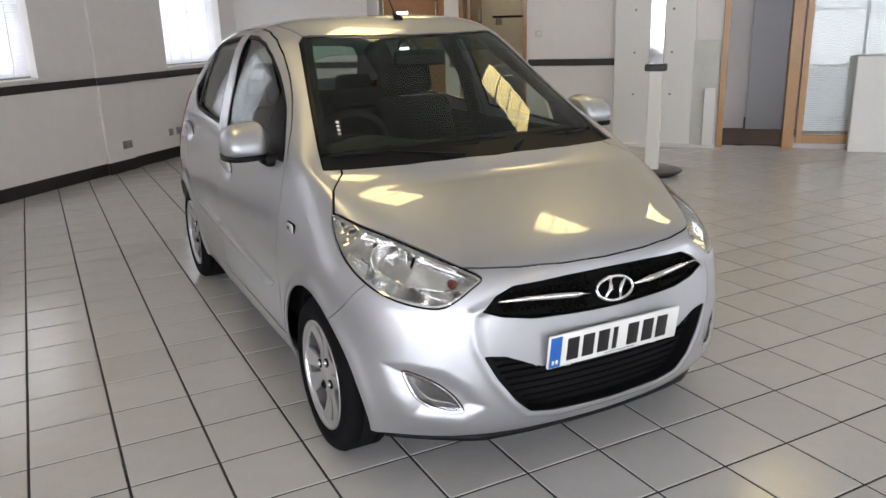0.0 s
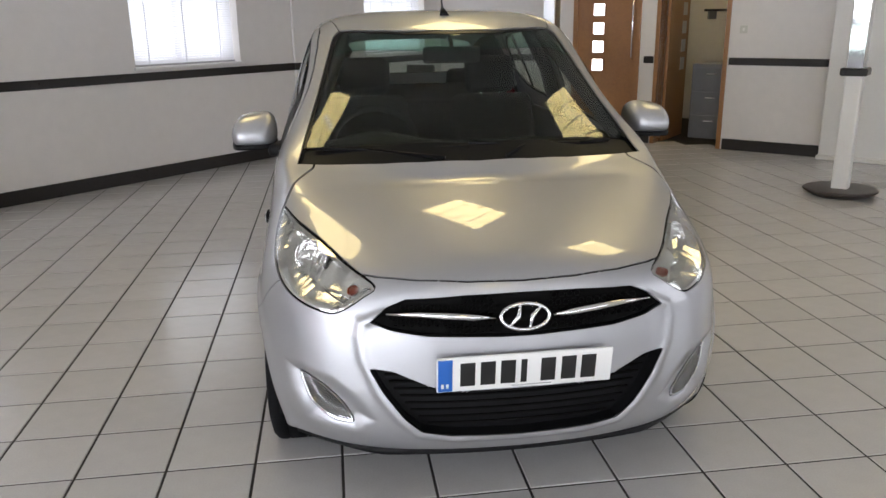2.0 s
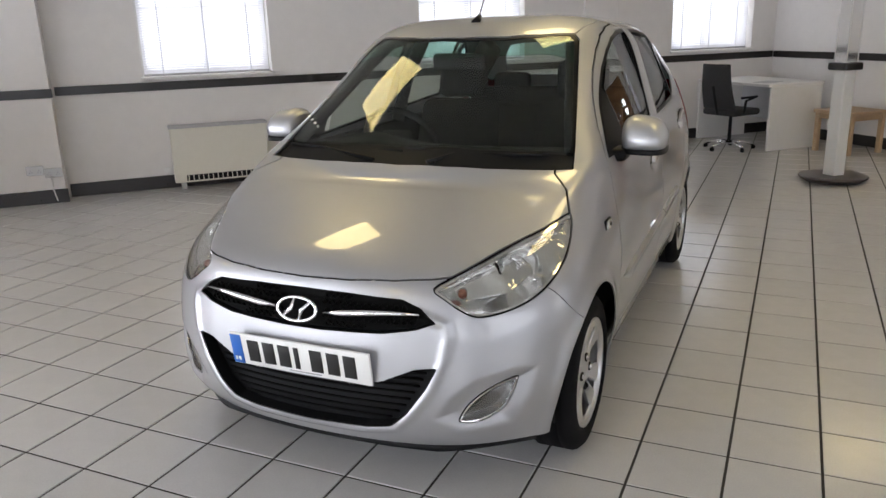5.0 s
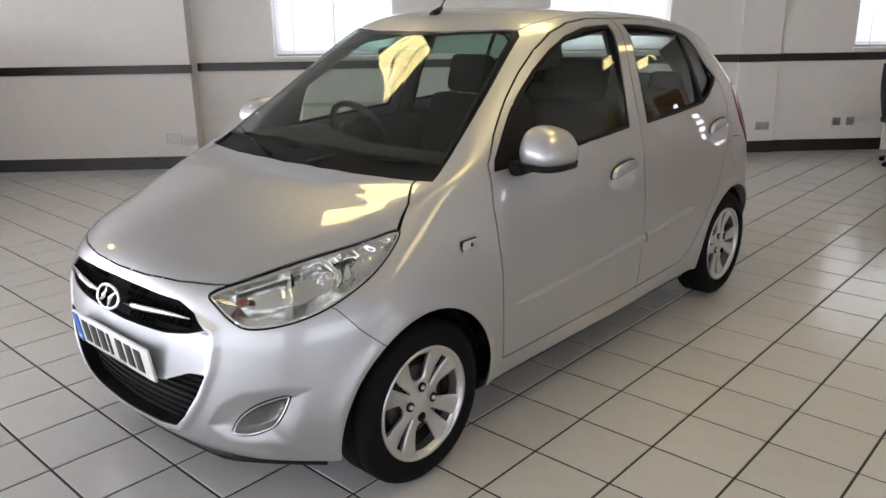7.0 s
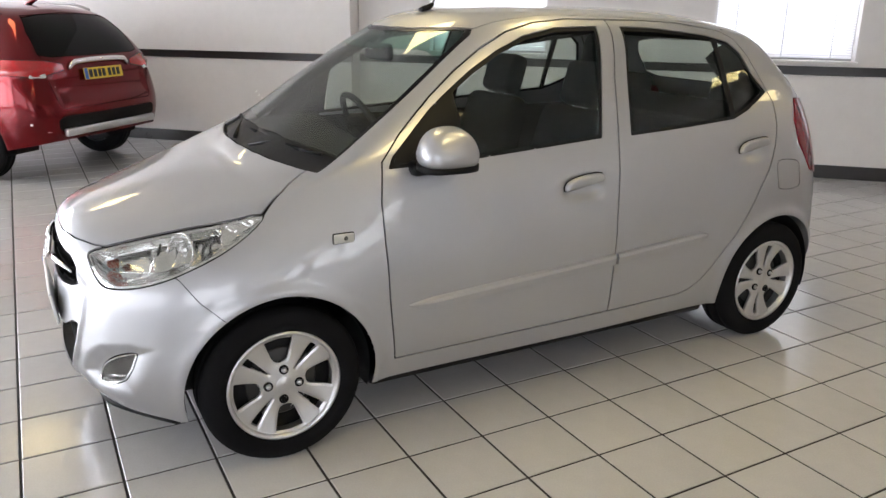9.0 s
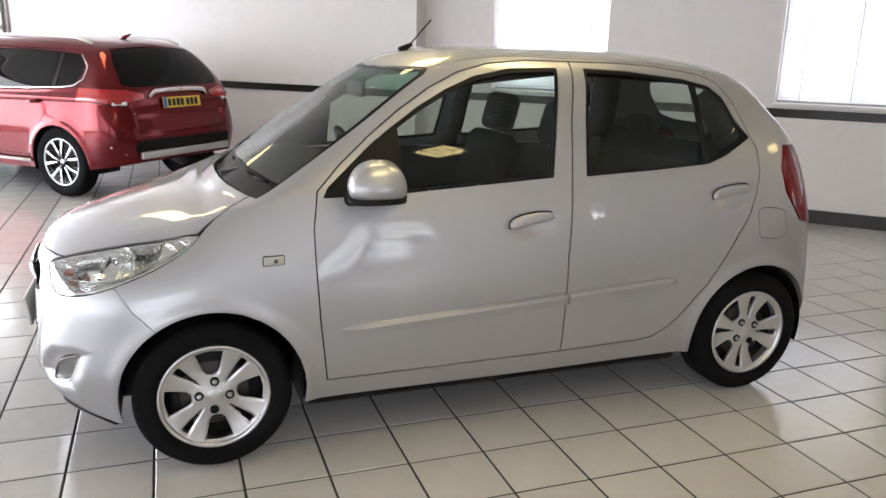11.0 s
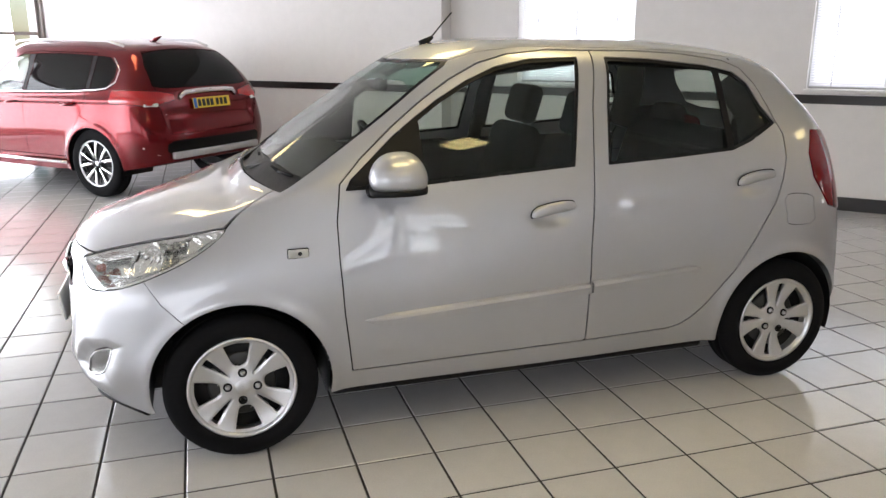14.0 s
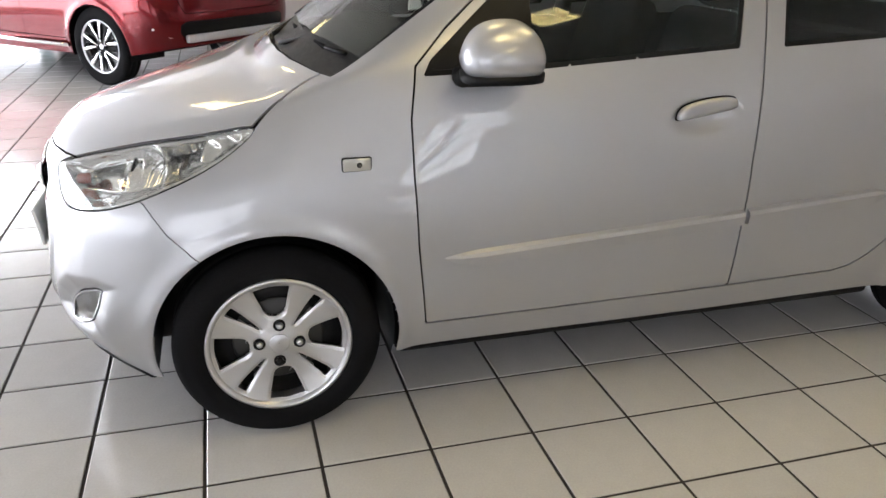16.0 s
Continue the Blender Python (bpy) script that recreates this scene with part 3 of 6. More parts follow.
DOOR_F = [(.412, 1.008), (.392, .88), (.393, .736), (.403, .541), (.427, .297), (1.409, .303), (1.411, .703), (1.436, 1.022), (1.457, 1.257), (1.497, 1.474), (1.30, 1.478), (1.124, 1.463), (1.0, 1.43), (.881, 1.371), (.761, 1.293), (.641, 1.204), (.50, 1.092)]
DOOR_R = [(1.409, .303), (1.80, .312), (1.86, .325), (1.92, .358), (1.981, .41), (2.108, .549), (2.235, .741), (2.304, .835), (2.345, .93), (2.372, 1.02), (2.372, 1.12), (2.348, 1.17), (2.324, 1.236), (2.29, 1.319), (2.225, 1.396), (2.148, 1.428), (1.92, 1.46), (1.70, 1.472), (1.497, 1.474), (1.457, 1.257), (1.436, 1.022), (1.411, .703)]
DLO_F = [(.43, .984), (.452, 1.022), (.633, 1.170), (.715, 1.228), (.821, 1.300), (.94, 1.368), (1.06, 1.418), (1.208, 1.446), (1.425, 1.451), (1.391, 1.258), (1.355, 1.030), (.74, .992)]
DLO_R = [(1.50, 1.030), (1.52, 1.258), (1.548, 1.450), (1.755, 1.441), (2.033, 1.412), (2.175, 1.382), (2.245, 1.332), (2.289, 1.235), (2.345, 1.165), (2.20, 1.095), (2.097, 1.062), (1.814, 1.045)]
SEAM = [(-.80, .9), (-.45, .80), (-.283, .690), (-.235, .622), (-.173, .563), (-.05, .47), (-.05, -.1), (-.80, -.1)]
HATCH_GLASS = [(-.1, 1.14), (.38, 1.145), (.47, 1.17), (.44, 1.28), (.39, 1.35), (.30, 1.365), (-.1, 1.37)]
TAIL = [(2.535, 1.13), (2.50, 1.03), (2.515, .93), (2.60, .80), (2.70, .77), (2.9, .80), (2.9, 1.0), (2.66, 1.12)]
SCOOP = [(.43, .33), (.485, .41), (.56, .465), (.66, .485), (.715, .47), (.70, .38), (.655, .285), (.5, .272)]


def wheel_thing(parent, x, y, out, turn, rim_r=.195, tyre_r=.281, kind="hatch"):
    """A wheel at the end of an axle: tyre, rim, bolts; out is +1 or -1, the side it faces."""
    e = new("wheel")
    e.parent = parent
    e.matrix_local = pose(x, y, tyre_r) @ Matrix.Diagonal((out, 1, 1, 1)) @ pose(0, 0, 0, turn)
    w = .088
    t = lathe([(rim_r - .012, -w), (rim_r + .02, -w), (tyre_r - .03, -w + .004), (tyre_r - .006, -w + .02), (tyre_r, -w + .03), (tyre_r, -.035), (tyre_r - .006, -.034), (tyre_r - .006, -.028), (tyre_r, -.027), (tyre_r, .027), (tyre_r - .006, .028), (tyre_r - .006, .034), (tyre_r, .035), (tyre_r, w - .03), (tyre_r - .006, w - .018), (tyre_r - .02, w - .005), (tyre_r - .045, w + .002), (rim_r + .03, w + .003), (rim_r + .012, w - .002), (rim_r - .002, w - .012), (rim_r - .012, w - .02)], 72)
    part("tyre", t, M_RUBBER, e)
    r = rim_r
    ring = lathe([(r - .016, -w + .01), (r - .016, w - .03), (r - .012, w - .008), (r - .004, w - .002), (r + .003, w - .004), (r + .003, w - .014), (r - .004, w - .03), (r - .004, -w + .01)], 72)
    rim = part("rim", ring, M_ALLOY, e)
    # face: a dished disc with its openings cut through
    nr, na = 64, 400
    rr = np.linspace(.028, r - .012, nr)
    aa = np.linspace(0, 2 * math.pi, na, endpoint=False)
    Rr, Aa = np.meshgrid(rr, aa, indexing="ij")
    k = (Rr - .028) / (r - .04)
    X = w - .020 - .010 * np.sin(np.clip(k, 0, 1) * math.pi) + .006 * k
    V = np.stack([X, Rr * np.sin(Aa), Rr * np.cos(Aa)], 2).reshape(-1, 3)
    idx = np.arange(nr * na).reshape(nr, na)
    nx = np.roll(idx, -1, 1)
    a, b, c, d = idx[:-1].ravel(), nx[:-1].ravel(), nx[1:].ravel(), idx[1:].ravel()
    mesh = (V, np.concatenate([np.stack([a, b, c], 1), np.stack([a, c, d], 1)]))
    holes = []
    if kind == "hatch":
        big = smooth_loop([(-.026, .092), (-.036, .122), (-.046, .156), (-.048, .165), (-.040, .168), (0, .173), (.040, .168), (.048, .165), (.046, .156), (.036, .122), (.026, .092), (.012, .081), (-.012, .081)], 4)
        thin = smooth_loop([(-.003, .074), (-.010, .13), (-.014, .164), (-.010, .170), (.010, .170), (.014, .164), (.010, .13), (.003, .074), (0, .066)], 4)
        dist = np.full(len(V), 1.0)
        for q in range(8):
            ca, sa = math.cos(q * math.pi / 4), math.sin(q * math.pi / 4)
            q2 = np.stack([V[:, 1] * ca - V[:, 2] * sa, V[:, 1] * sa + V[:, 2] * ca], 1)
            dist = np.minimum(dist, np.abs(inside(q2, thin if q % 2 else big)))
        V = V.copy()
        V[:, 0] -= .004 * np.exp(-(dist / .005) ** 2)
        mesh = (V, mesh[1])
        for q in range(4):
            t0 = q * math.pi / 2

            def around(v, t0=t0):
                ca, sa = math.cos(t0), math.sin(t0)
                return np.stack([v[:, 1] * ca - v[:, 2] * sa, v[:, 1] * sa + v[:, 2] * ca], 1)
            _, mesh = split(mesh, inside(around(mesh[0]), big))
            t1 = t0 + math.pi / 4

            def around2(v, t1=t1):
                ca, sa = math.cos(t1), math.sin(t1)
                return np.stack([v[:, 1] * ca - v[:, 2] * sa, v[:, 1] * sa + v[:, 2] * ca], 1)
            _, mesh = split(mesh, inside(around2(mesh[0]), thin))
    else:
        for q in range(7):
            t0 = q * 2 * math.pi / 7
            for off, poly in ((0, [(-.012, .06), (-.03, .12), (-.028, r - .03), (.028, r - .03), (.03, .12), (.012, .06)]), (math.pi / 7, [(-.003, .05), (-.014, .13), (-.012, r - .035), (.012, r - .035), (.014, .13), (.003, .05)])):
                ca, sa = math.cos(t0 + off), math.sin(t0 + off)
                q2 = np.stack([mesh[0][:, 1] * ca - mesh[0][:, 2] * sa, mesh[0][:, 1] * sa + mesh[0][:, 2] * ca], 1)
                _, mesh = split(mesh, inside(q2, poly))
    face = sheet("spokes", mesh, M_ALLOY if kind == "hatch" else M_GRILLE, e, "", .012)
    if kind != "hatch":
        for q in range(10):
            t0 = (q // 2) * 2 * math.pi / 5 + (.17 if q % 2 else -.17)
            t2 = (q // 2) * 2 * math.pi / 5 + (.30 if q % 2 else -.30)
            pts = [(w - .014, rad * math.sin(tt), rad * math.cos(tt)) for rad, tt in ((.065, t0), (.12, (t0 + t2) / 2), (r - .03, t2), (r - .01, t2))]
            bm = tube(pts, [.012, .017, .022, .022], 6)
            for v_ in bm.verts:
                v_.co.x = w - .014 + (v_.co.x - w + .014) * .45
            part("polished_spoke", bm, M_CHROME, e, "polished silver spoke")
    hub = lathe([(.001, w - .0185), (.026, w - .019), (.0285, w - .0205), (.029, w - .03), (.029, w - .06)], 32)
    part("hub_cap", hub, M_ALLOY, e)
    for q in range(4 if kind == "hatch" else 5):
        t0 = q * 2 * math.pi / (4 if kind == "hatch" else 5) + .12
        bm = lathe([(.001, .012), (.006, .012), (.009, .008), (.009, -.01)], 10)
        bmesh.ops.translate(bm, verts=bm.verts, vec=(w - .0235, .054 * math.sin(t0), .054 * math.cos(t0)))
        bmesh.ops.recalc_face_normals(bm, faces=bm.faces)
        part("wheel_bolt", bm, M_ALLOY if q != 2 else M_TRIM, e)
        bm = lathe([(.0165, -.004), (.0165, .0035), (.0135, .004), (.0105, .0025), (.0105, -.004)], 14)
        bmesh.ops.translate(bm, verts=bm.verts, vec=(w - .0225, .054 * math.sin(t0), .054 * math.cos(t0)))
        part("bolt_seat", bm, M_TRIM, e)
    disc = lathe([(.001, .034), (.118, .034), (.125, .03), (.125, -.01), (.001, -.01)], 40)
    part("brake_disc", disc, M_HUB, e)
    # black ring added over the lit barrel, so the spoke openings read as shaded
    shield = lathe([(.126, .030), (r - .019, .030), (r - .018, .0), (r - .018, -w + .02)], 48)
    part("shade_ring", shield, M_TRIM, e, "dark ring standing in for shade behind the spokes")
    back = lathe([(.001, -w + .02), (r - .018, -w + .02)], 40)
    part("back_plate", back, M_TRIM, e)
    return e


def well(poly, V, depth):
    """The inner walls of an opening in the front, from its outline back into the car."""
    P = np.array(poly, float)
    pts = np.concatenate([a + (b - a) * np.linspace(0, 1, 8, endpoint=False)[:, None] for a, b in zip(P, np.roll(P, -1, 0))])
    bm = bmesh.new()
    rows = [[], []]
    for x, z in pts:
        d = (V[:, 0] - abs(x)) ** 2 + (V[:, 2] - z) ** 2
        k = np.argsort(d)[:4]
        y = float((V[k, 1] / (d[k] + 1e-6)).sum() / (1 / (d[k] + 1e-6)).sum())
        rows[0].append(bm.verts.new((x, y + .003, z)))
        rows[1].append(bm.verts.new((x * .985, y + depth, z)))
    n = len(pts)
    for i in range(n):
        j = (i + 1) % n
        bm.faces.new((rows[0][i], rows[0][j], rows[1][j], rows[1][i]))
    return bm


def hatchback():
    car = tagged(new("hatchback_car"), "silver five-door hatchback car parked on white tiles", "car")
    car.matrix_world = pose(-.055, -.095, 0)
    P = fair(skin(RAILS, 460, 230), 160)
    mesh = grid_mesh(P)
    V = mesh[0]
    # an evenly crowned bonnet
    hood = [(-.9, -.575), (0, -.575), (.16, -.565), (.305, -.535), (.415, -.49), (.49, -.44), (.575, -.29), (.655, -.13), (.68, -.02), (.65, .06), (.50, .10), (.3, .07), (0, .045), (-.9, .045)]
    q = np.where(V[:, 2] > .70, inside(V[:, :2], hood), 1)
    k = np.clip(-q / .10, 0, 1)
    terms = lambda v: np.stack([v[:, 0] ** i * (v[:, 1] + .25) ** j for i, j in ((0, 0), (0, 1), (0, 2), (2, 0), (2, 1), (4, 0))], 1)
    sel = q < -.015
    fit = terms(V) @ np.linalg.lstsq(terms(V[sel]), V[sel, 2], rcond=None)[0]
    fit += .009 * (1 - ((V[:, 1] + .22) / .36) ** 2)
    V[:, 2] += (fit - V[:, 2]) * np.where(q < 0, k * k * (3 - 2 * k), 0)
    N = normals(mesh)
    d = np.zeros(len(V))
    # wheel-arch lips, lamp scoop, handle dishes
    for cy in (.02, 2.385):
        rad = np.hypot(V[:, 1] - cy, V[:, 2] - .283)
        d += np.where(V[:, 0] > .55, .010 * np.exp(-((rad - .335) / .03) ** 2), 0)
    s = inside(V[:, [0, 2]], SCOOP)
    k = np.clip(-s / .06, 0, 1)
    d -= np.where(V[:, 1] < 0, .022 * k * k * (3 - 2 * k), 0)
    s = inside(V[:, [0, 2]], [(-.9, .66), (.40, .66), (.468, .63), (.478, .59), (.468, .52), (.428, .42), (.367, .335), (.312, .282), (.2, .264), (-.9, .260)])
    d += np.where((V[:, 1] < -.3), .008 * np.exp(-(s / .014) ** 2), 0)
    for hy, hz in ((1.235, .852), (2.20, .925)):
        e = ((V[:, 1] - hy) / .085) ** 2 + ((V[:, 2] - hz + .006) / .040) ** 2
        d -= np.where(V[:, 0] > .5, .017 * np.exp(-e ** 1.5), 0)
    # doors swell below the belt
    d += np.where((V[:, 0] > .6) & (V[:, 1] > .1) & (V[:, 1] < 2.5), .011 * np.exp(-((V[:, 2] - .62 - .02 * V[:, 1]) / .15) ** 2) * np.clip((V[:, 1] - .1) / .3, 0, 1) * np.clip((2.5 - V[:, 1]) / .3, 0, 1), 0)
    mesh = (V + N * d[:, None], mesh[1])
    SHELL = mesh[0][(mesh[0][:, 1] < -.3) & (mesh[0][:, 2] < .8)]
    low = lambda v: v[:, 0] > .5
    for cy in (.02, 2.385):
        ring = [(cy + .328 * math.cos(t), .283 + .328 * math.sin(t)) for t in np.linspace(0, 2 * math.pi, 72, endpoint=False)]
        _, mesh = cut_out(mesh, "side", ring, low)
    front = lambda v: v[:, 1] < -.1

    def take(view, poly, guard, gap=.0018):
        """One panel with its gap strip; the rest stays."""
        nonlocal mesh
        inner, rest = cut_out(mesh, view, poly, guard, gap)
        panel, strip = cut_out(inner, view, poly, guard, -gap)
        mesh = rest
        gaps.append(push(strip, -.007))
        return panel

    gaps = []
    # glazing
    screen = take("top", SCREEN, lambda v: (v[:, 2] > .93) & (v[:, 1] < 1.2), .003)
    cowl_line = [(-.1, -.5), (.9, -.5), (.9, .32), (.62, .285), (.5, .25), (.3, .205), (0, .19), (-.1, .19)]
    cowl, glass = cut_out(screen, "top", cowl_line)
    rim_in = [(-.1, .0), (0, .0), (.64, .0), (.62, .32), (.545, .62), (.482, .86), (.455, .882), (.34, .815), (.2, .765), (0, .745), (-.1, .745)]
    glass, band = cut_out(glass, "top", rim_in)
    glass, shade = cut_out(glass, "top", [(-.1, -.2), (.9, -.2), (.9, .75), (.43, .73), (.3, .685), (.15, .655), (0, .645), (-.1, .645)])
    sheet("windscreen", push(both(glass), -.004), M_GLASS, car, "clear laminated windscreen", .004)
    sheet("sun_band", push(both(shade), -.004), M_SUNBAND, car, "green tinted band along the top of the windscreen", .004)
    sheet("windscreen_border", push(both(band), -.003), M_GRILLE, car, "black windscreen border", .004)
    sheet("cowl_panel", push(both(cowl), -.016), M_TRIM, car, "black plastic cowl below the windscreen", .004)
    headlamp = take("diag", HEADLAMP, lambda v: (v[:, 1] < .16) & (v[:, 0] > .28) & (v[:, 2] > .58), .0022)
    grille = take("front", GRILLE, front, .002)
    lower = take("front", LOWER, front, .002)
    fog = take("front", FOG, front, .002)
    top_z = lambda x, y: float(V0[np.argmin((V0[:, 0] - abs(x)) ** 2 + (V0[:, 1] - y) ** 2), 2])
    V0 = V[V[:, 2] > .70]
    bonnet = take("tilt", BONNET + [(x, y + top_z(x, y)) for x, y in BONNET_SIDE], lambda v: (v[:, 2] > .69) & (v[:, 1] < .4), .0042)
    tail = take("side", TAIL, lambda v: (v[:, 0] > .42) & (v[:, 2] > .7))
    hatch_glass = take("front", HATCH_GLASS, lambda v: v[:, 1] > 2.3)
    bumper = take("side", SEAM, lambda v: v[:, 1] < .05, .0014)
    high = lambda v: (v[:, 0] > .42)
    door_f = take("side", DOOR_F, high, .0026)
    door_r = take("side", DOOR_R, high, .0026)
    roof = take("top", [(-.1, .7), (.2, .75), (.40, .82), (.475, .915), (.507, 1.1), (.497, 1.5), (.497, 1.92), (.485, 2.2), (.44, 2.36), (-.1, 2.37)], lambda v: v[:, 2] > 1.28, .002)
    flap = take("side", smooth_loop([(2.365, .862), (2.495, .853), (2.51, .80), (2.508, .735), (2.38, .735), (2.362, .78)], 4), high, .0015)
    sheet("bonnet", both(bonnet), M_PAINT, car, "", .006)
    bmp = sheet("front_bumper", both(bumper), M_PAINT, car, "", .006)
    sheet("roof", both(roof), M_PAINT, car, "", .006)
    sheet("body_shell", both(mesh), M_PAINT, car, "", .006)
    allgap = (np.concatenate([g[0] for g in gaps]), np.concatenate([g[1] + sum(len(h[0]) for h in gaps[:i]) for i, g in enumerate(gaps)]))
    sheet("panel_gap", both(allgap), M_GAP, car, "dark recessed gap between the panels")
    sheet("tailgate_glass", push(both(hatch_glass), -.004), M_GLASS, car, "", .004)
    for sgn in (1, -1):
        one = (lambda m: m) if sgn > 0 else mirrored
        # doors: skin, glass, seals
        for door, dlo, nm in ((door_f, DLO_F, "front_door"), (door_r, DLO_R, "rear_door")):
            hole, skin_ = cut_out(door, "side", dlo)
            ob = sheet(nm, one(skin_), M_PAINT, car, "", .007)
            g, seal = cut_out(hole, "side", dlo, None, -.014)
            if nm == "front_door":
                sail, g = cut_out(g, "side", [(.3, .9), (.735, .9), (.735, 1.4), (.3, 1.4)])
                sheet("mirror_base", one(push(sail, -.002)), M_TRIM, ob, "black plastic mirror base", .006)
            else:
                bar, g = cut_out(g, "side", [(2.085, .9), (2.115, .9), (2.095, 1.5), (2.062, 1.5)])
                sheet("glass_divider", one(push(bar, -.003)), M_TRIM, ob, "", .006)
            gy, gz = g[0][:, 1] - 1.3, g[0][:, 2] - 1.2
            T = np.stack([gy * 0 + 1, gy, gz, gz * gz, gy * gy], 1)
            g = (np.stack([T @ np.linalg.lstsq(T, g[0][:, 0], rcond=None)[0] - gz * gz / 4.4, g[0][:, 1], g[0][:, 2]], 1), g[1])
            sheet("door_glass", one(push(g, -.009)), M_GLASS, ob, "clear door glass", .004)
            sheet("door_seal", one(push(seal, -.004)), M_TRIM, ob, "black rubber window seal", .006)
        sheet("fuel_flap" if sgn > 0 else "quarter_patch", one(flap), M_PAINT, car, "", .005)
        # headlamp: lens, bowl, reflectors
        lens = sheet("headlamp", one(push(headlamp, -.001)), M_LENS, car, "clear headlamp with chrome reflectors", .003)
        deep, rimb = cut_out(headlamp, "diag", HEADLAMP, None, -.0035)
        sheet("lamp_rim", one(push(rimb, -.004)), M_GRILLE, lens, "black lamp surround")
        _, bez = cut_out(deep, "diag", HEADLAMP, None, -.0105)
        sheet("lamp_bezel", one(push(bez, -.005)), M_CHROME, lens, "thin chrome bezel inside the lens")
        hv, hf = deep
        uv = VIEW["diag"](hv)
        dd = np.clip(-inside(uv, HEADLAMP) / .035, 0, 1)
        rib = np.clip(np.abs(uv[:, 0] - .235 + .5 * (uv[:, 1] - .725)) / .07, 0, 1)
        tail_ = np.clip((uv[:, 0] - .42) / .12, 0, 1)
        depth = dd ** .7 * (.80 + .20 * np.sin(rib * math.pi / 2)) * (.088 - .055 * tail_)
        depth += dd * .0035 * np.sin(uv[:, 0] * 150) * np.clip((uv[:, 0] - .24) * 20, 0, 1) * (1 - tail_) + dd * .006 * np.sin(uv[:, 1] * 130 + uv[:, 0] * 60) * tail_
        bowl = (hv + np.array((-.55, .75, -.10)) * depth[:, None], hf)
        sheet("lamp_bowl", one(bowl), M_REFLECT, lens, "chrome lamp bowl", .0)

        def aim(bm, p, ax):
            m = Matrix.Translation((p[0] * sgn, p[1], p[2])) @ Vector((ax[0] * sgn, ax[1], ax[2])).to_track_quat("Z", "Y").to_matrix().to_4x4()
            for v_ in bm.verts:
                v_.co = m @ v_.co
            return bm
        for cx, cy, cz, rad, dep in ((.618, -.262, .755, .058, .05),):
            prof = [(rad * math.sin(a), -dep * math.cos(a)) for a in np.linspace(.12, 1.45, 12)] + [(rad + .001, -.01)]
            part("reflector", aim(lathe(prof, 40, "z"), (cx, cy, cz), (.5, -.8, .2)), M_REFLECT, lens, "chrome reflector bowl")
            part("bulb_shield", aim(lathe([(.001, .002), (.006, .0), (.008, -.010), (.008, -.03)], 16, "z"), (cx, cy, cz), (.5, -.8, .2)), M_REFLECT, lens, "chrome bulb shield")
        part("indicator_bulb", aim(lathe([(.001, .014), (.010, .011), (.015, .0), (.016, -.02)], 20, "z"), (.492, -.455, .702), (.4, -.9, .1)), M_AMBER, lens, "amber indicator bulb")
        part("lamp_divider", tube([(.572 * sgn, -.325, .686), (.570 * sgn, -.322, .705), (.562 * sgn, -.315, .735), (.548 * sgn, -.305, .764)], [.003, .006, .006, .004], 8), M_GRILLE, lens, "thin black divider between the lamp chambers")
        part("lamp_blade", tube([(.50 * sgn, -.455, .680), (.565 * sgn, -.365, .680), (.620 * sgn, -.25, .705), (.655 * sgn, -.15, .755), (.665 * sgn, -.07, .80)], [.002, .004, .005, .004, .002], 8), M_CHROME, lens, "curved chrome blade")
        # fog lamp
        fg = sheet("fog_lamp", one(push(fog, -.003)), M_LENS, bmp, "clear fog lamp with chrome rim", .003)
        fl = inside(VIEW["front"](fog[0]), FOG)
        fb = (fog[0] + np.array((-.3, .9, 0)) * np.clip(-fl / .02, 0, 1)[:, None] * .022, fog[1])
        sheet("fog_bowl", one(fb), M_LAMPBODY, fg)
        _, edge = cut_out(fog, "front", FOG, None, -.006)
        sheet("fog_rim", one(push(edge, .002)), M_CHROME, fg, "", .004)
        # tail lamp
        sheet("tail_lamp", one(push(tail, .004)), M_TAIL, car, "red tail lamp", .006)
    # ---- front grilles
    dp = lambda m, dist: (m[0] + np.array((0, dist, 0)), m[1])
    g_ = sheet("grille", dp(both(grille), .020), M_GAP, car, "gloss black honeycomb grille", .004)
    part("grille_frame", well(GRILLE, SHELL, .026), M_GRILLE, g_)
    l_ = sheet("lower_grille", dp(both(lower), .05), M_TRIM, car, "black lower air intake with slats", .004)
    part("intake_frame", well(LOWER, SHELL, .055), M_TRIM, l_)

    def on_front(x, z, lift=0.0):
        """The front surface at x, z."""
        k = np.argmin((FV[:, 0] - abs(x)) ** 2 + (FV[:, 2] - z) ** 2)
        return Vector((x, FV[k, 1] - lift, z))
    FV = np.concatenate([grille[0], lower[0], bumper[0]])
    FV = FV[FV[:, 1] < -.3]
    for z in (.300, .324, .348, .372, .396, .420, .444, .468):
        half = np.interp(z, [.275, .293, .341, .425, .497], [.22, .30, .354, .41, .448]) - .025
        bm = tube([(x, -.578 + .24 * x * x - .08 * (z - .27), z) for x in np.linspace(-half, half, 25)], .0045, 6)
        part("slat", bm, M_GAP, l_)
    cell = 0
    for row in range(5):
        z = .612 + row * .022
        for col in range(-18, 19):
            x = col * .024 + (.012 if row % 2 else 0)
            if inside(np.array([[x, z]]), GRILLE)[0] < -.014 and abs(x) > .075:
                bm = lathe([(.0105, .0), (.0105, .008), (.0085, .008), (.0085, .0)], 6, "z")
                q = on_front(x, z, -.014)
                mm = Matrix.Translation(q) @ pose(0, 0, 0, 90)
                for v_ in bm.verts:
                    v_.co = mm @ v_.co
                part("grille_cell", bm, M_GAP, g_, "", False)
                cell += 1
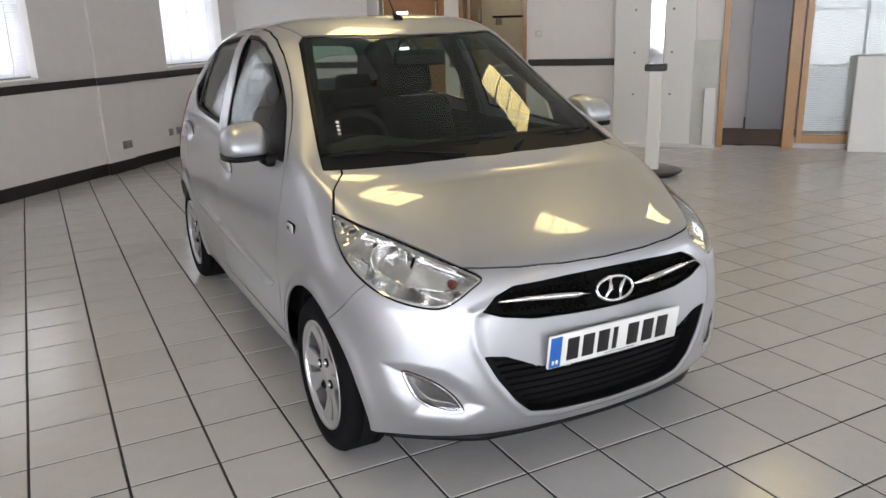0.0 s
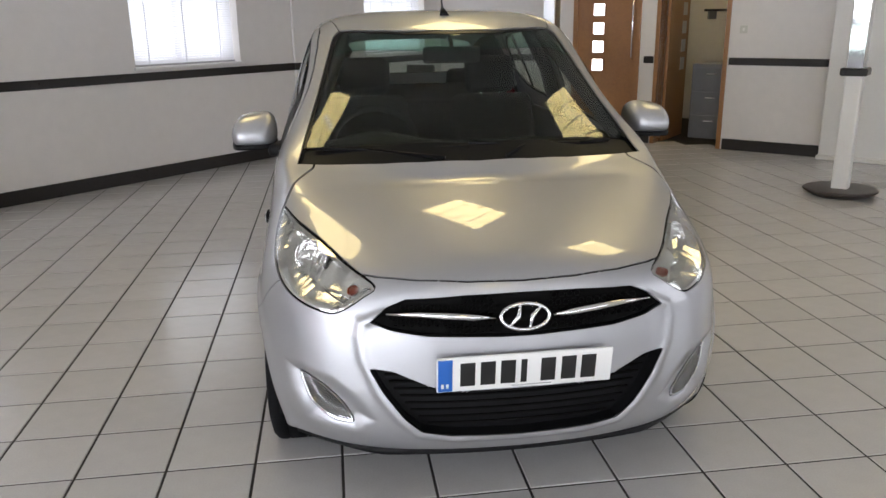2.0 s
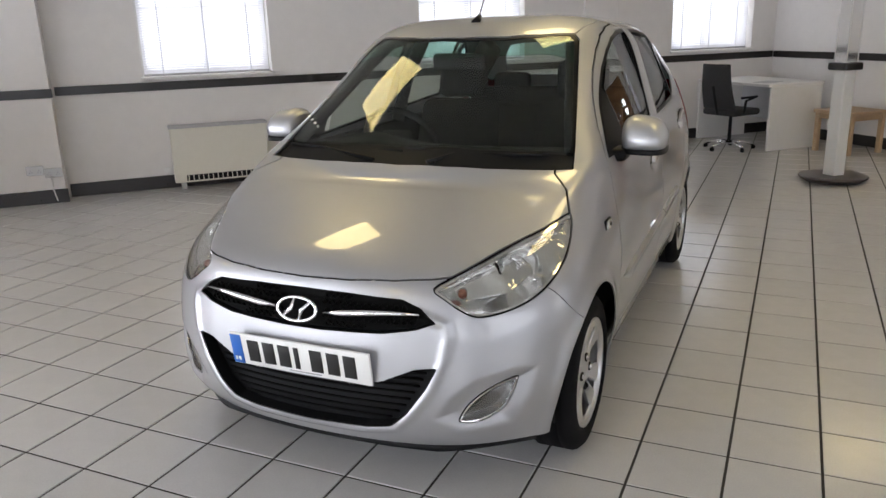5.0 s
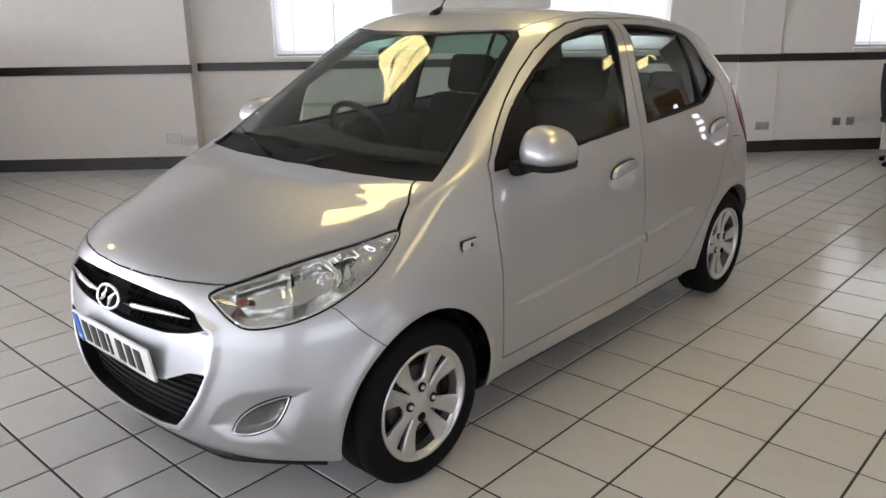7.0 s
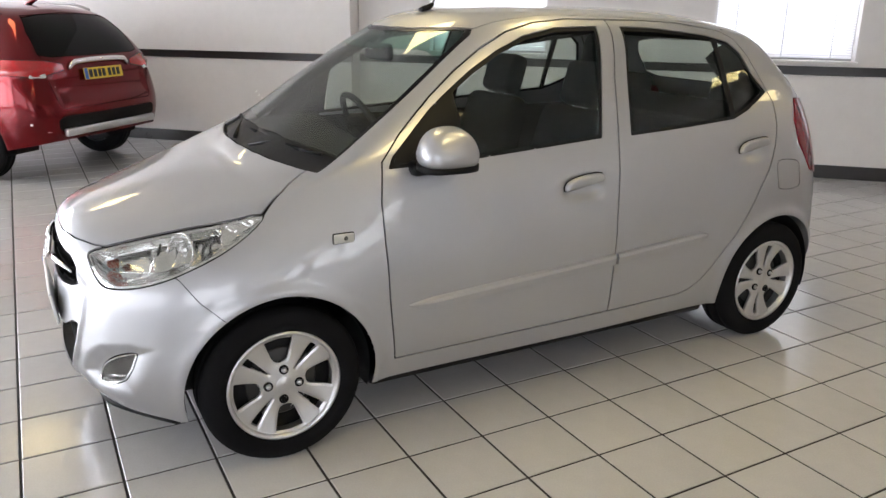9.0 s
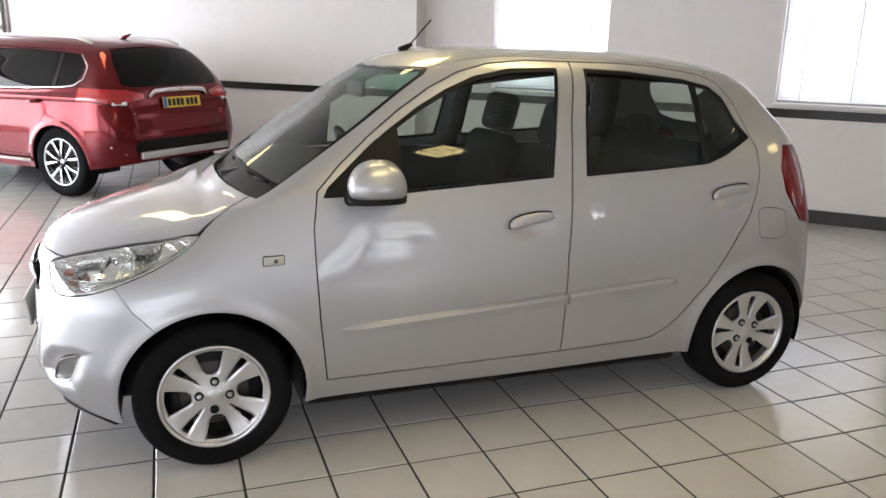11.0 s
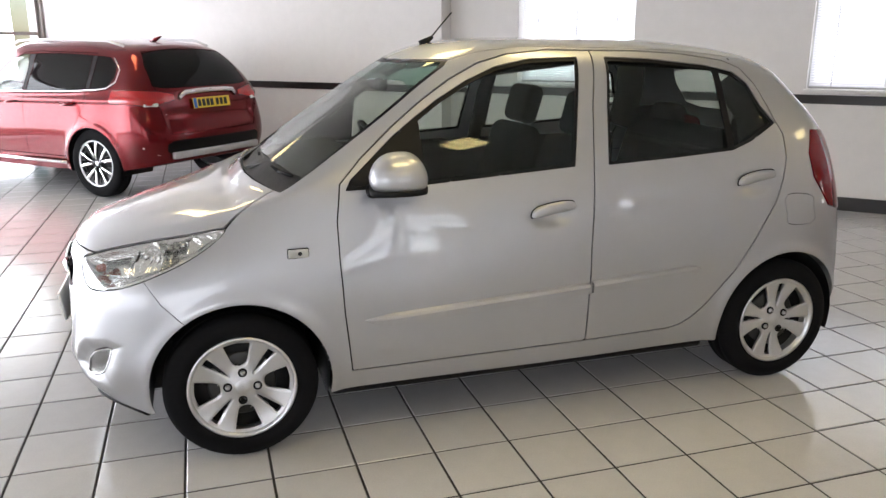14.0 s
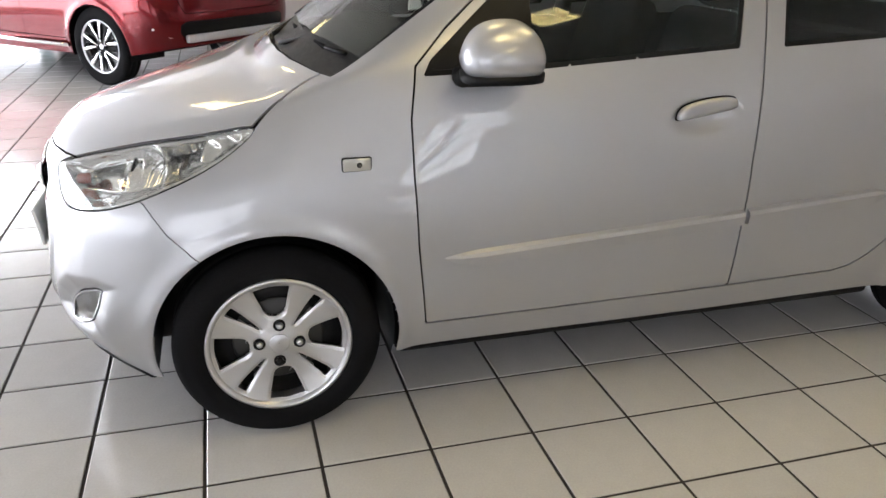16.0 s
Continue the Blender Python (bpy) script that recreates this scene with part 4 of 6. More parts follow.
    for sgn in (1, -1):
        # chrome wing of the grille: a tapered blade
        pts = [(sgn * x, z) for x, z in ((.088, .651), (.15, .657), (.225, .664), (.31, .667), (.398, .665))]
        bm = tube([on_front(x, z, .006) for x, z in pts], [.004, .0105, .0105, .008, .003], 8)
        part("chrome_blade", bm, M_CHROME, g_, "chrome grille bar")
    # badge: an oval ring with two plain slanted strokes
    bz, bw, bh = .655, .071, .035
    c0 = on_front(0, bz, .012)
    ring = [(bw * math.cos(t), c0.y - .004 + .05 * (bw * math.cos(t)) ** 2 * 10 + .35 * (bh * math.sin(t)), bz + bh * math.sin(t)) for t in np.linspace(0, 2 * math.pi, 48, endpoint=False)]
    badge = part("badge", tube(ring, .0058, 8, True), M_CHROME, g_, "oval chrome badge")
    yb = lambda z: c0.y - .004 + .35 * (z - bz)
    for pts in ([(-.048, -.024), (-.02, 0), (-.012, .030)], [(.012, -.030), (.02, 0), (.048, .024)]):
        part("emblem_stroke", tube([(x, yb(bz + z) - .001, bz + z) for x, z in pts], [.004, .008, .004], 8), M_CHROME, badge)
    # ---- number plate
    pl = new("number_plate")
    pl.parent = car
    pl.matrix_local = pose(0, -.638, .492, 8, 0, 0)
    bm = bmesh.new()
    box(bm, 0, 0, 0, .525, .010, .114, .003)
    plate = part("plate_backing", bm, M_PLATE, pl, "white reflective number plate")
    bm = bmesh.new()
    box(bm, -.238, -.0062, 0, .042, .003, .106, .001)
    part("blue_band", bm, M_BLUE, pl, "blue country band")
    for i in (0, 1):
        bm = bmesh.new()
        box(bm, -.246 + i * .014, -.0085, -.034, .008, .002, .014)
        part("country_mark", bm, M_PLATE, pl)
    xs = [-.172, -.112, -.052, -.005, .068, .130, .190]
    for i, x in enumerate(xs):
        bm = bmesh.new()
        w = .018 if i == 3 else .044
        box(bm, x, -.0062, 0, w, .003, .078, .001)
        part("character_bar", bm, M_INK, pl, "plain black bar in place of a character")
    bm = bmesh.new()
    box(bm, .02, -.0062, -.0485, .12, .002, .003)
    part("maker_line", bm, M_GREY, pl)
    # ---- wipers, aerial
    for pts in ([(-.02, .20, 1.035), (.2, .195, 1.02), (.42, .225, 1.018), (.55, .26, 1.02)], [(-.60, .27, 1.02), (-.4, .225, 1.018), (-.15, .19, 1.02), (-.02, .185, 1.025)]):
        w_ = part("wiper", tube(pts, .007, 6), M_TRIM, car, "black wiper")
        part("wiper_arm", tube([(pts[-1 if pts[0][0] > -.1 else 0][0] * .2, .12, .995), pts[1], pts[2]], .008, 6), M_TRIM, w_)
    a_ = part("aerial", tube([(0, .93, 1.495), (0, .96, 1.515), (0, .985, 1.53)], [.022, .014, .008], 10), M_TRIM, car, "black roof aerial")
    part("mast", tube([(0, .965, 1.515), (0, 1.02, 1.577), (0, 1.075, 1.637)], .0035, 6), M_TRIM, a_)
    # ---- side things
    side_x = lambda y, z: float(SV[np.argmin((SV[:, 1] - y) ** 2 + (SV[:, 2] - z) ** 2), 0])
    SV = np.concatenate([door_f[0], door_r[0], mesh[0]])
    SV = SV[SV[:, 0] > .45]
    for sgn in (1, -1):
        # door mirror
        mir = new("door_mirror")
        mir.parent = car
        for nm, mt, z0, z1, lab in (("mirror_cap", M_PAINT, 1.008, 1.2, "silver mirror cap"), ("mirror_foot", M_TRIM, .988, 1.008, "black mirror underside")):
            bm = bmesh.new()
            bmesh.ops.create_uvsphere(bm, u_segments=48, v_segments=32, radius=1)
            for v_ in bm.verts:
                x, y, z = (math.copysign(abs(c) ** q_, c) for c, q_ in zip(v_.co, (.60, .74, .70)))
                out_ = (x + 1) / 2
                zz = 1.046 + z * (.092 - .022 * out_ if z > 0 else .064 if nm == "mirror_cap" else .16)
                yy = .625 + y * (.118 if y < 0 else .095) * (1 - .20 * max(z, 0)) - .018 * out_
                v_.co = ((.840 + .090 * x * (1 - .16 * max(z, 0) * out_)) * sgn, yy, zz)
            for zz, sg in ((z0, 1), (z1, -1)):
                cut = bmesh.ops.bisect_plane(bm, geom=bm.verts[:] + bm.edges[:] + bm.faces[:], plane_co=(0, 0, zz), plane_no=(0, 0, sg), clear_inner=True)
                es = [e for e in cut["geom_cut"] if isinstance(e, bmesh.types.BMEdge)]
                if es:
                    bmesh.ops.contextual_create(bm, geom=es)
            part(nm, bm, mt, mir, lab)
        bm = bmesh.new()
        box(bm, .735 * sgn, .57, .982, .10, .13, .05, .018)
        part("mirror_arm", bm, M_TRIM, mir)
        bm = bmesh.new()
        box(bm, .838 * sgn, .672, 1.045, .12, .006, .075, .003)
        part("mirror_glass", bm, M_CHROME, mir, "mirror glass")
        # handles
        for hy, hz in ((1.245, .865), (2.203, .938)):
            loop = smooth_loop([(-.092, -.016), (-.082, .010), (-.04, .027), (.03, .037), (.078, .036), (.092, .020), (.082, .006), (0, -.009), (-.075, -.021)], 5)
            rows = []
            bm = bmesh.new()
            for f, off in ((1.0, -.004), (1.0, .012), (.94, .017), (.75, .020), (.3, .021)):
                rows.append([bm.verts.new(((side_x(hy + y * f, hz + .008 + (z - .008) * f) + off) * sgn, hy + y * f, hz + .008 + (z - .008) * f)) for y, z in loop])
            for row, off in zip(rows, (.0, .013, .018, .021, .022)):
                for v_ in row:
                    v_.co.x = (side_x(v_.co.y, hz + .05) + side_x(v_.co.y, hz - .06)) / 2 * sgn + off * sgn
            for ra, rb in zip(rows, rows[1:]):
                for i in range(len(loop)):
                    k = (i + 1) % len(loop)
                    bm.faces.new((ra[i], ra[k], rb[k], rb[i]))
            bm.faces.new(rows[-1])
            bmesh.ops.recalc_face_normals(bm, faces=bm.faces)
            hd = part("door_handle", bm, M_PAINT, car, "silver door handle")
            edge_ = [(((side_x(hy + y, hz + .05) + side_x(hy + y, hz - .06)) / 2 + .001) * sgn, hy + y * 1.015, hz + .008 + (z - .008) * 1.05) for y, z in loop]
            part("handle_gap", tube(edge_, .0024, 6, True), M_GAP, hd, "dark gap round the handle")
        # rubbing strips
        for y0, y1, za, zb, nm in ((.475, 1.405, .488, .540, "f"), (1.42, 1.935, .541, .573, "r")):
            bm = bmesh.new()
            rows = []
            for y in np.linspace(y0, y1, 28):
                zc = za + (zb - za) * (y - y0) / (y1 - y0)
                k = min(1, (y - y0) / .10 + .02) if nm == "f" else min(1, (y1 - y) / .06 + .05)
                h_, dx = .026 * k ** .6, .019 * k ** .5
                rows.append([bm.verts.new(((side_x(y, zc + q) + e_) * sgn, y, zc + q + (.025 - h_) * (.5 if nm == "f" else 0))) for q, e_ in ((-h_, -.003), (-h_ * .80, dx * .85), (h_ * .30, dx), (h_ * .72, dx * .7), (h_, -.003))])
            for ra, rb in zip(rows, rows[1:]):
                for i in range(4):
                    bm.faces.new((ra[i], rb[i], rb[i + 1], ra[i + 1]))
            bm.faces.new(rows[0])
            bm.faces.new(rows[-1])
            bmesh.ops.recalc_face_normals(bm, faces=bm.faces)
            part("rubbing_strip", bm, M_PAINT, car, "body-coloured rubbing strip", False)
        # side repeater
        bm = bmesh.new()
        box(bm, (side_x(.244, .775) + .003) * sgn, .244, .776, .012, .074, .034, .0055, None, 3)
        rp = part("side_repeater", bm, M_REPEATER, car, "clear side repeater lamp")
        bm = bmesh.new()
        box(bm, side_x(.244, .775) * sgn, .244, .776, .013, .078, .038, .006, None, 3)
        part("repeater_rim", bm, M_GAP, rp, "thin dark rim")
        bm = lathe([(.001, .006), (.006, .005), (.008, 0)], 10)
        bmesh.ops.translate(bm, verts=bm.verts, vec=((side_x(.244, .775) + .008), .25, .776))
        if sgn < 0:
            for v_ in bm.verts:
                v_.co.x *= -1
        part("repeater_bulb", bm, M_HUB, rp)
        # arch liners
        for cy in (.02, 2.385):
            bm = bmesh.new()
            n = 40
            rows = []
            for xx in (.745, .735, .45, .40):
                rr_ = .325 if xx > .41 else .05
                rows.append([bm.verts.new((xx * sgn, cy + rr_ * math.cos(t), .285 + rr_ * math.sin(t))) for t in np.linspace(-.28, math.pi + .16, n)])
            for ra, rb in zip(rows, rows[1:]):
                for i in range(n - 1):
                    bm.faces.new((ra[i], ra[i + 1], rb[i + 1], rb[i]))
            part("arch_liner", bm, M_TRIM, car, "black wheel-arch liner")
        wheel_thing(car, .700 * sgn, .018, sgn, 4 if sgn > 0 else 30)
        wheel_thing(car, .700 * sgn, 2.38, sgn, 38 if sgn > 0 else 10)
    # ---- floor pan
    bm = bmesh.new()
    box(bm, 0, 1.19, .205, 1.46, 1.68, .06, .02)
    box(bm, 0, 1.10, .205, .92, 3.2, .06, .02)
    part("floor_pan", bm, M_TRIM, car, "black underbody")
    for y in (-.02, 2.38):
        bm = bmesh.new()
        box(bm, 0, y, .29, .95, .62, .22, .02)
        part("axle_box", bm, M_TRIM, car)
    bm = tube([(x, -.545 + .22 * x * x + .62 * max(0, abs(x) - .42) ** 1.2, .190) for x in np.linspace(-.68, .68, 37)], .017, 8)
    part("chin_lip", bm, M_TRIM, car, "black lip under the bumper")
    # ---- cabin
    bm = bmesh.new()
    box(bm, 0, -.02, .58, 1.0, .50, .30, .05)
    part("engine_bay", bm, M_TRIM, car)
    n = 24
    bm = bmesh.new()
    prof = [(.17, .955), (.26, .985), (.40, 1.0), (.55, .995), (.64, .965), (.67, .90), (.66, .60), (.45, .45), (.17, .45)]
    rows = []
    for i in range(n + 1):
        x = -.68 + 1.36 * i / n
        bump = .045 * math.exp(-((x + .34) / .16) ** 2)
        rows.append([bm.verts.new((x, y + .05 * (abs(x) / .68) ** 2, z + (bump if .3 < y < .64 and z > .9 else 0))) for y, z in prof])
    for ra, rb in zip(rows, rows[1:]):
        for i in range(len(prof) - 1):
            bm.faces.new((ra[i], rb[i], rb[i + 1], ra[i + 1]))
    bmesh.ops.recalc_face_normals(bm, faces=bm.faces)
    part("dashboard", bm, M_DASH, car, "dark grey moulded dashboard")
    sw = new("steering_wheel")
    sw.parent = car
    sw.matrix_local = pose(-.34, .80, .955, -62, 0, 0)
    bm = tube([(.185 * math.cos(t), .185 * math.sin(t), 0) for t in np.linspace(0, 2 * math.pi, 40, endpoint=False)], .015, 10, True)
    part("wheel_ring", bm, M_DASH, sw)
    bm = bmesh.new()
    box(bm, 0, -.01, -.02, .16, .14, .05, .02)
    box(bm, 0, 0, -.015, .34, .045, .02, .008)
    part("wheel_boss", bm, M_DASH, sw)
    part("column", tube([(0, 0, -.02), (0, 0, -.22)], .04, 10), M_DASH, sw)
    bm = bmesh.new()
    box(bm, 0, .725, 1.335, .25, .035, .07, .015)
    rv = part("rear_view_mirror", bm, M_TRIM, car, "interior rear-view mirror")
    part("mirror_stem", tube([(0, .715, 1.36), (0, .74, 1.39), (0, .79, 1.405)], .010, 8), M_TRIM, rv)

    def seat(x, y, rear=False):
        s_ = new("seat")
        s_.parent = car
        s_.matrix_local = pose(x, y, 0)
        w_ = .50 if not rear else 1.22
        bm = bmesh.new()
        box(bm, 0, 0, .52, w_, .52, .16, .05, None, 3)
        part("seat_cushion", bm, M_CLOTH, s_)
        bm = bmesh.new()
        m = pose(0, .30, .56, -17)
        for v_ in box(bm, 0, 0, .275, w_, .13, .55, .055, None, 3).verts:
            c = v_.co
            k = 1 - .16 * max(0, (c.z - .3) / .3) if not rear else 1
            v_.co = m @ Vector((c.x * k, c.y + .03 * (abs(c.x) / (w_ / 2)) ** 2 * (0 if rear else -1), c.z))
        part("seat_back", bm, M_CLOTH, s_)
        for hx in ((0,) if not rear else (-.36, .36)):
            bm = bmesh.new()
            m = pose(hx, .465 if not rear else .50, 1.195 if not rear else 1.10, -16)
            box(bm, 0, 0, .0, .27 if not rear else .25, .10, .20 if not rear else .15, .04, m, 3)
            part("headrest", bm, M_CLOTH, s_)
            for px in (-.05, .05):
                part("headrest_post", tube([m @ Vector((px, 0, -.17)), m @ Vector((px, 0, 0))], .006, 6), M_CHROME, s_)
    seat(-.34, 1.12)
    seat(.34, 1.12)
    seat(0, 1.98, True)
    bm = bmesh.new()
    box(bm, 0, 2.50, .98, 1.10, .34, .03, .01)
    part("parcel_shelf", bm, M_DASH, car)
    for sgn in (1, -1):
        bm = bmesh.new()
        box(bm, .705 * sgn, 1.36, .66, .03, 1.95, .64, .012)
        part("door_lining", bm, M_DASH, car, "dark door lining")
        # inner pillars
        part("inner_pillar", tube([(.685 * sgn, 1.43, .98), (.63 * sgn, 1.46, 1.22), (.53 * sgn, 1.50, 1.43)], .038, 8), M_DASH, car, "dark inner pillar trim")
        part("front_pillar_trim", tube([(.615 * sgn, .34, 1.02), (.52 * sgn, .68, 1.25), (.45 * sgn, .94, 1.41)], .028, 8), M_DASH, car)
        part("rear_pillar_trim", tube([(.60 * sgn, 2.33, 1.05), (.545 * sgn, 2.33, 1.20), (.44 * sgn, 2.28, 1.345)], .08, 8), M_DASH, car)
        bm = bmesh.new()
        box(bm, .60 * sgn, 2.50, .93, .03, .26, .42, .012)
        part("quarter_trim", bm, M_DASH, car, "dark rear quarter trim")
        part("grab_trim", tube([(.53 * sgn, 1.0, 1.40), (.50 * sgn, 1.5, 1.45), (.49 * sgn, 2.2, 1.41)], .03, 8), M_DASH, car)
    # small round stickers inside the screen
    for i in range(4):
        q = Vector((-.545 + .006 * i, .335 + .018 * i * .6, 1.098 - .0 + .016 * (2 - i)))
        bm = lathe([(.001, .001), (.007, .001), (.007, 0)], 14, "z")
        m = Matrix.Translation(q) @ Vector((0, -.6, .8)).to_track_quat("Z", "Y").to_matrix().to_4x4()
        for v_ in bm.verts:
            v_.co = m @ v_.co
        part("screen_sticker", bm, M_PLATE, car, "round white screen sticker")
    return car


hatchback()


# ---------------------------------------------------------------- the red estate car by the wall
SUV_RAILS = [
    [(0, -.93, .25), (.5, -.88, .25), (.80, -.6, .27), (.86, 0, .28), (.86, .75, .27), (.86, 1.5, .27), (.86, 2.3, .28), (.86, 2.75, .3), (.86, 3.2, .33), (.80, 3.53, .38), (.45, 3.66, .40), (0, 3.68, .40)],
    [(0, -.95, .5), (.52, -.9, .5), (.83, -.6, .52), (.90, 0, .52), (.885, .75, .5), (.885, 1.5, .5), (.89, 2.3, .52), (.90, 2.75, .55), (.895, 3.2, .58), (.85, 3.55, .6), (.47, 3.72, .62), (0, 3.735, .62)],
    [(0, -.92, .8), (.5, -.86, .8), (.80, -.58, .82), (.885, 0, .84), (.89, .75, .86), (.89, 1.5, .88), (.89, 2.3, .9), (.895, 2.75, .92), (.885, 3.2, .94), (.84, 3.50, .95), (.46, 3.63, .95), (0, 3.65, .95)],
    [(0, -.80, .98), (.45, -.72, .98), (.70, -.45, 1.0), (.80, 0, 1.04), (.845, .75, 1.08), (.85, 1.5, 1.10), (.85, 2.3, 1.12), (.845, 2.75, 1.15), (.83, 3.2, 1.18), (.79, 3.44, 1.18), (.45, 3.56, 1.18), (0, 3.58, 1.18)],
    [(0, -.5, 1.04), (.3, -.42, 1.05), (.5, -.2, 1.07), (.6, .15, 1.10), (.70, .85, 1.32), (.735, 1.5, 1.38), (.735, 2.3, 1.39), (.725, 2.75, 1.40), (.705, 3.15, 1.41), (.66, 3.34, 1.41), (.4, 3.44, 1.41), (0, 3.46, 1.41)],
    [(0, -.2, 1.09), (.15, -.15, 1.09), (.25, .0, 1.1), (.35, .25, 1.13), (.53, 1.0, 1.53), (.60, 1.5, 1.61), (.60, 2.3, 1.61), (.585, 2.75, 1.59), (.57, 3.08, 1.57), (.53, 3.22, 1.555), (.3, 3.28, 1.57), (0, 3.30, 1.575)],
    [(0, .05, 1.12), (0, .08, 1.125), (0, .14, 1.13), (0, .3, 1.15), (0, .95, 1.56), (0, 1.5, 1.66), (0, 2.3, 1.67), (0, 2.75, 1.65), (0, 3.05, 1.635), (0, 3.12, 1.625), (0, 3.14, 1.62), (0, 3.15, 1.62)],
]


def estate():
    car = tagged(new("estate_car"), "red estate car with silver roof rails, parked by the white wall", "car")
    car.matrix_world = pose(-7.27, -2.37, 0, 0, 0, -45) @ Matrix.Diagonal((.97, .955, .915, 1))
    mesh = grid_mesh(fair(skin(SUV_RAILS, 260, 130), 60))
    V = mesh[0]
    V[:, 1] = np.where(V[:, 1] > 2.75, 2.75 + (V[:, 1] - 2.75) * .80, V[:, 1]) - .10 * np.clip((V[:, 2] - 1.15) / .5, 0, 1) * np.clip((V[:, 1] - 2.4) / .5, 0, 1)
    N = normals(mesh)
    d = np.zeros(len(V))
    for cy in (0, 2.67):
        rad = np.hypot(V[:, 1] - cy, V[:, 2] - .36)
        d += np.where(V[:, 0] > .6, .018 * np.exp(-((rad - .41) / .05) ** 2), 0)
    d += np.where((V[:, 0] > .6) & (V[:, 1] > .2), .014 * np.exp(-((V[:, 2] - .99 - .02 * V[:, 1]) / .03) ** 2), 0)
    d -= np.where((V[:, 1] > 3.15) & (np.abs(V[:, 0]) < .62), .03 * np.exp(-((V[:, 2] - .86) / .10) ** 2), 0)
    mesh = (V + N * d[:, None], mesh[1])
    for cy in (0, 2.67):
        ring = [(cy + .40 * math.cos(t), .36 + .40 * math.sin(t)) for t in np.linspace(0, 2 * math.pi, 60, endpoint=False)]
        _, mesh = cut_out(mesh, "side", ring, lambda v: v[:, 0] > .55)
    gaps = []

    def take(view, poly, guard, gap=.003):
        nonlocal mesh
        inner, rest = cut_out(mesh, view, poly, guard, gap)
        panel, strip = cut_out(inner, view, poly, guard, -gap)
        mesh = rest
        gaps.append(push(strip, -.008))
        return panel
    side = lambda v: v[:, 0] > .5
    back = lambda v: v[:, 1] > 2.85
    panes_ = [take("side", p, side, .002) for p in (
        [(.90, 1.11), (1.00, 1.25), (1.28, 1.46), (1.42, 1.51), (1.56, 1.52), (1.575, 1.3), (1.57, 1.12)],
        [(1.63, 1.12), (1.65, 1.3), (1.67, 1.52), (2.1, 1.525), (2.56, 1.51), (2.58, 1.3), (2.58, 1.15)],
        [(2.65, 1.155), (2.64, 1.3), (2.63, 1.505), (2.82, 1.485), (2.94, 1.40), (2.965, 1.30), (2.90, 1.185)])]
    pillars = [take("side", p, side, .001) for p in (
        [(1.574, 1.125), (1.579, 1.3), (1.565, 1.515), (1.664, 1.518), (1.645, 1.3), (1.626, 1.125)],
        [(2.584, 1.157), (2.584, 1.3), (2.565, 1.505), (2.626, 1.503), (2.636, 1.3), (2.646, 1.16)])]
    screen = take("top", [(-.1, .30), (.45, .42), (.62, .52), (.53, .96), (.3, .90), (-.1, .88)], lambda v: v[:, 2] > 1.1)
    rear_glass = take("front", [(-.1, 1.175), (.55, 1.175), (.66, 1.20), (.615, 1.40), (.53, 1.53), (.3, 1.56), (-.1, 1.565)], back)
    tail = take("front", [(.46, 1.05), (.46, 1.105), (.64, 1.145), (.95, 1.165), (.95, 1.03), (.75, 1.0)], lambda v: v[:, 1] > 2.96)
    bumper_dark = take("front", [(-.1, .44), (.60, .47), (.66, .53), (.66, .60), (.6, .63), (-.1, .63)], lambda v: v[:, 1] > 3.24)
    gate = take("front", [(-.1, .70), (.60, .70), (.64, .80), (.66, 1.0), (.645, 1.2), (.60, 1.42), (.52, 1.545), (-.1, 1.585)], lambda v: v[:, 1] > 2.80)
    door_r = take("side", [(1.60, .42), (2.20, .42), (2.28, .55), (2.45, .80), (2.60, 1.0), (2.61, 1.53), (1.66, 1.55), (1.61, 1.1)], side, .003)
    door_f = take("side", [(.55, .42), (1.60, .42), (1.61, 1.1), (1.66, 1.55), (1.45, 1.53), (.85, 1.17), (.62, 1.05), (.58, .8)], side, .003)
    sheet("body_shell", both(mesh), M_RED, car, "", .008)
    sheet("tailgate", both(gate), M_RED, car, "", .008)
    sheet("rear_window", push(both(rear_glass), -.004), M_PRIVACY, car, "dark tinted rear window", .004)
    sheet("windscreen", push(both(screen), -.004), M_GLASS, car, "", .004)
    sheet("lower_bumper", both(bumper_dark), M_TRIM, car, "black lower bumper", .008)
    allgap = (np.concatenate([g[0] for g in gaps]), np.concatenate([g[1] + sum(len(h[0]) for h in gaps[:i]) for i, g in enumerate(gaps)]))
    sheet("panel_gap", both(allgap), M_GAP, car)
    for sgn in (1, -1):
        one = (lambda m: m) if sgn > 0 else mirrored
        sheet("front_door", one(door_f), M_RED, car, "", .008)
        sheet("rear_door", one(door_r), M_RED, car, "", .008)
        for p, mt in zip(panes_, (M_GLASS, M_PRIVACY, M_PRIVACY)):
            sheet("side_window", one(push(p, -.006)), mt, car, "", .004)
        for p in pillars:
            sheet("window_pillar", one(push(p, -.003)), M_TRIM, car, "black window pillar", .004)
        sheet("tail_lamp", one(push(tail, .006)), M_TAILBRIGHT, car, "bright red tail lamp", .006)
        bm = bmesh.new()
        box(bm, 0, 0, 0, .15, .03, .04, .010, pose(.735 * sgn, 3.385, 1.01, 0, 0, -22 * sgn))
        part("reversing_lamp", bm, M_PLATE, car, "clear reversing lamp")
        part("roof_rail", tube([(.60 * sgn, 1.15, 1.605), (.615 * sgn, 1.3, 1.66), (.61 * sgn, 2.0, 1.68), (.60 * sgn, 2.7, 1.655), (.575 * sgn, 2.90, 1.60)], .014, 8), M_ALLOY, car, "silver roof rail")
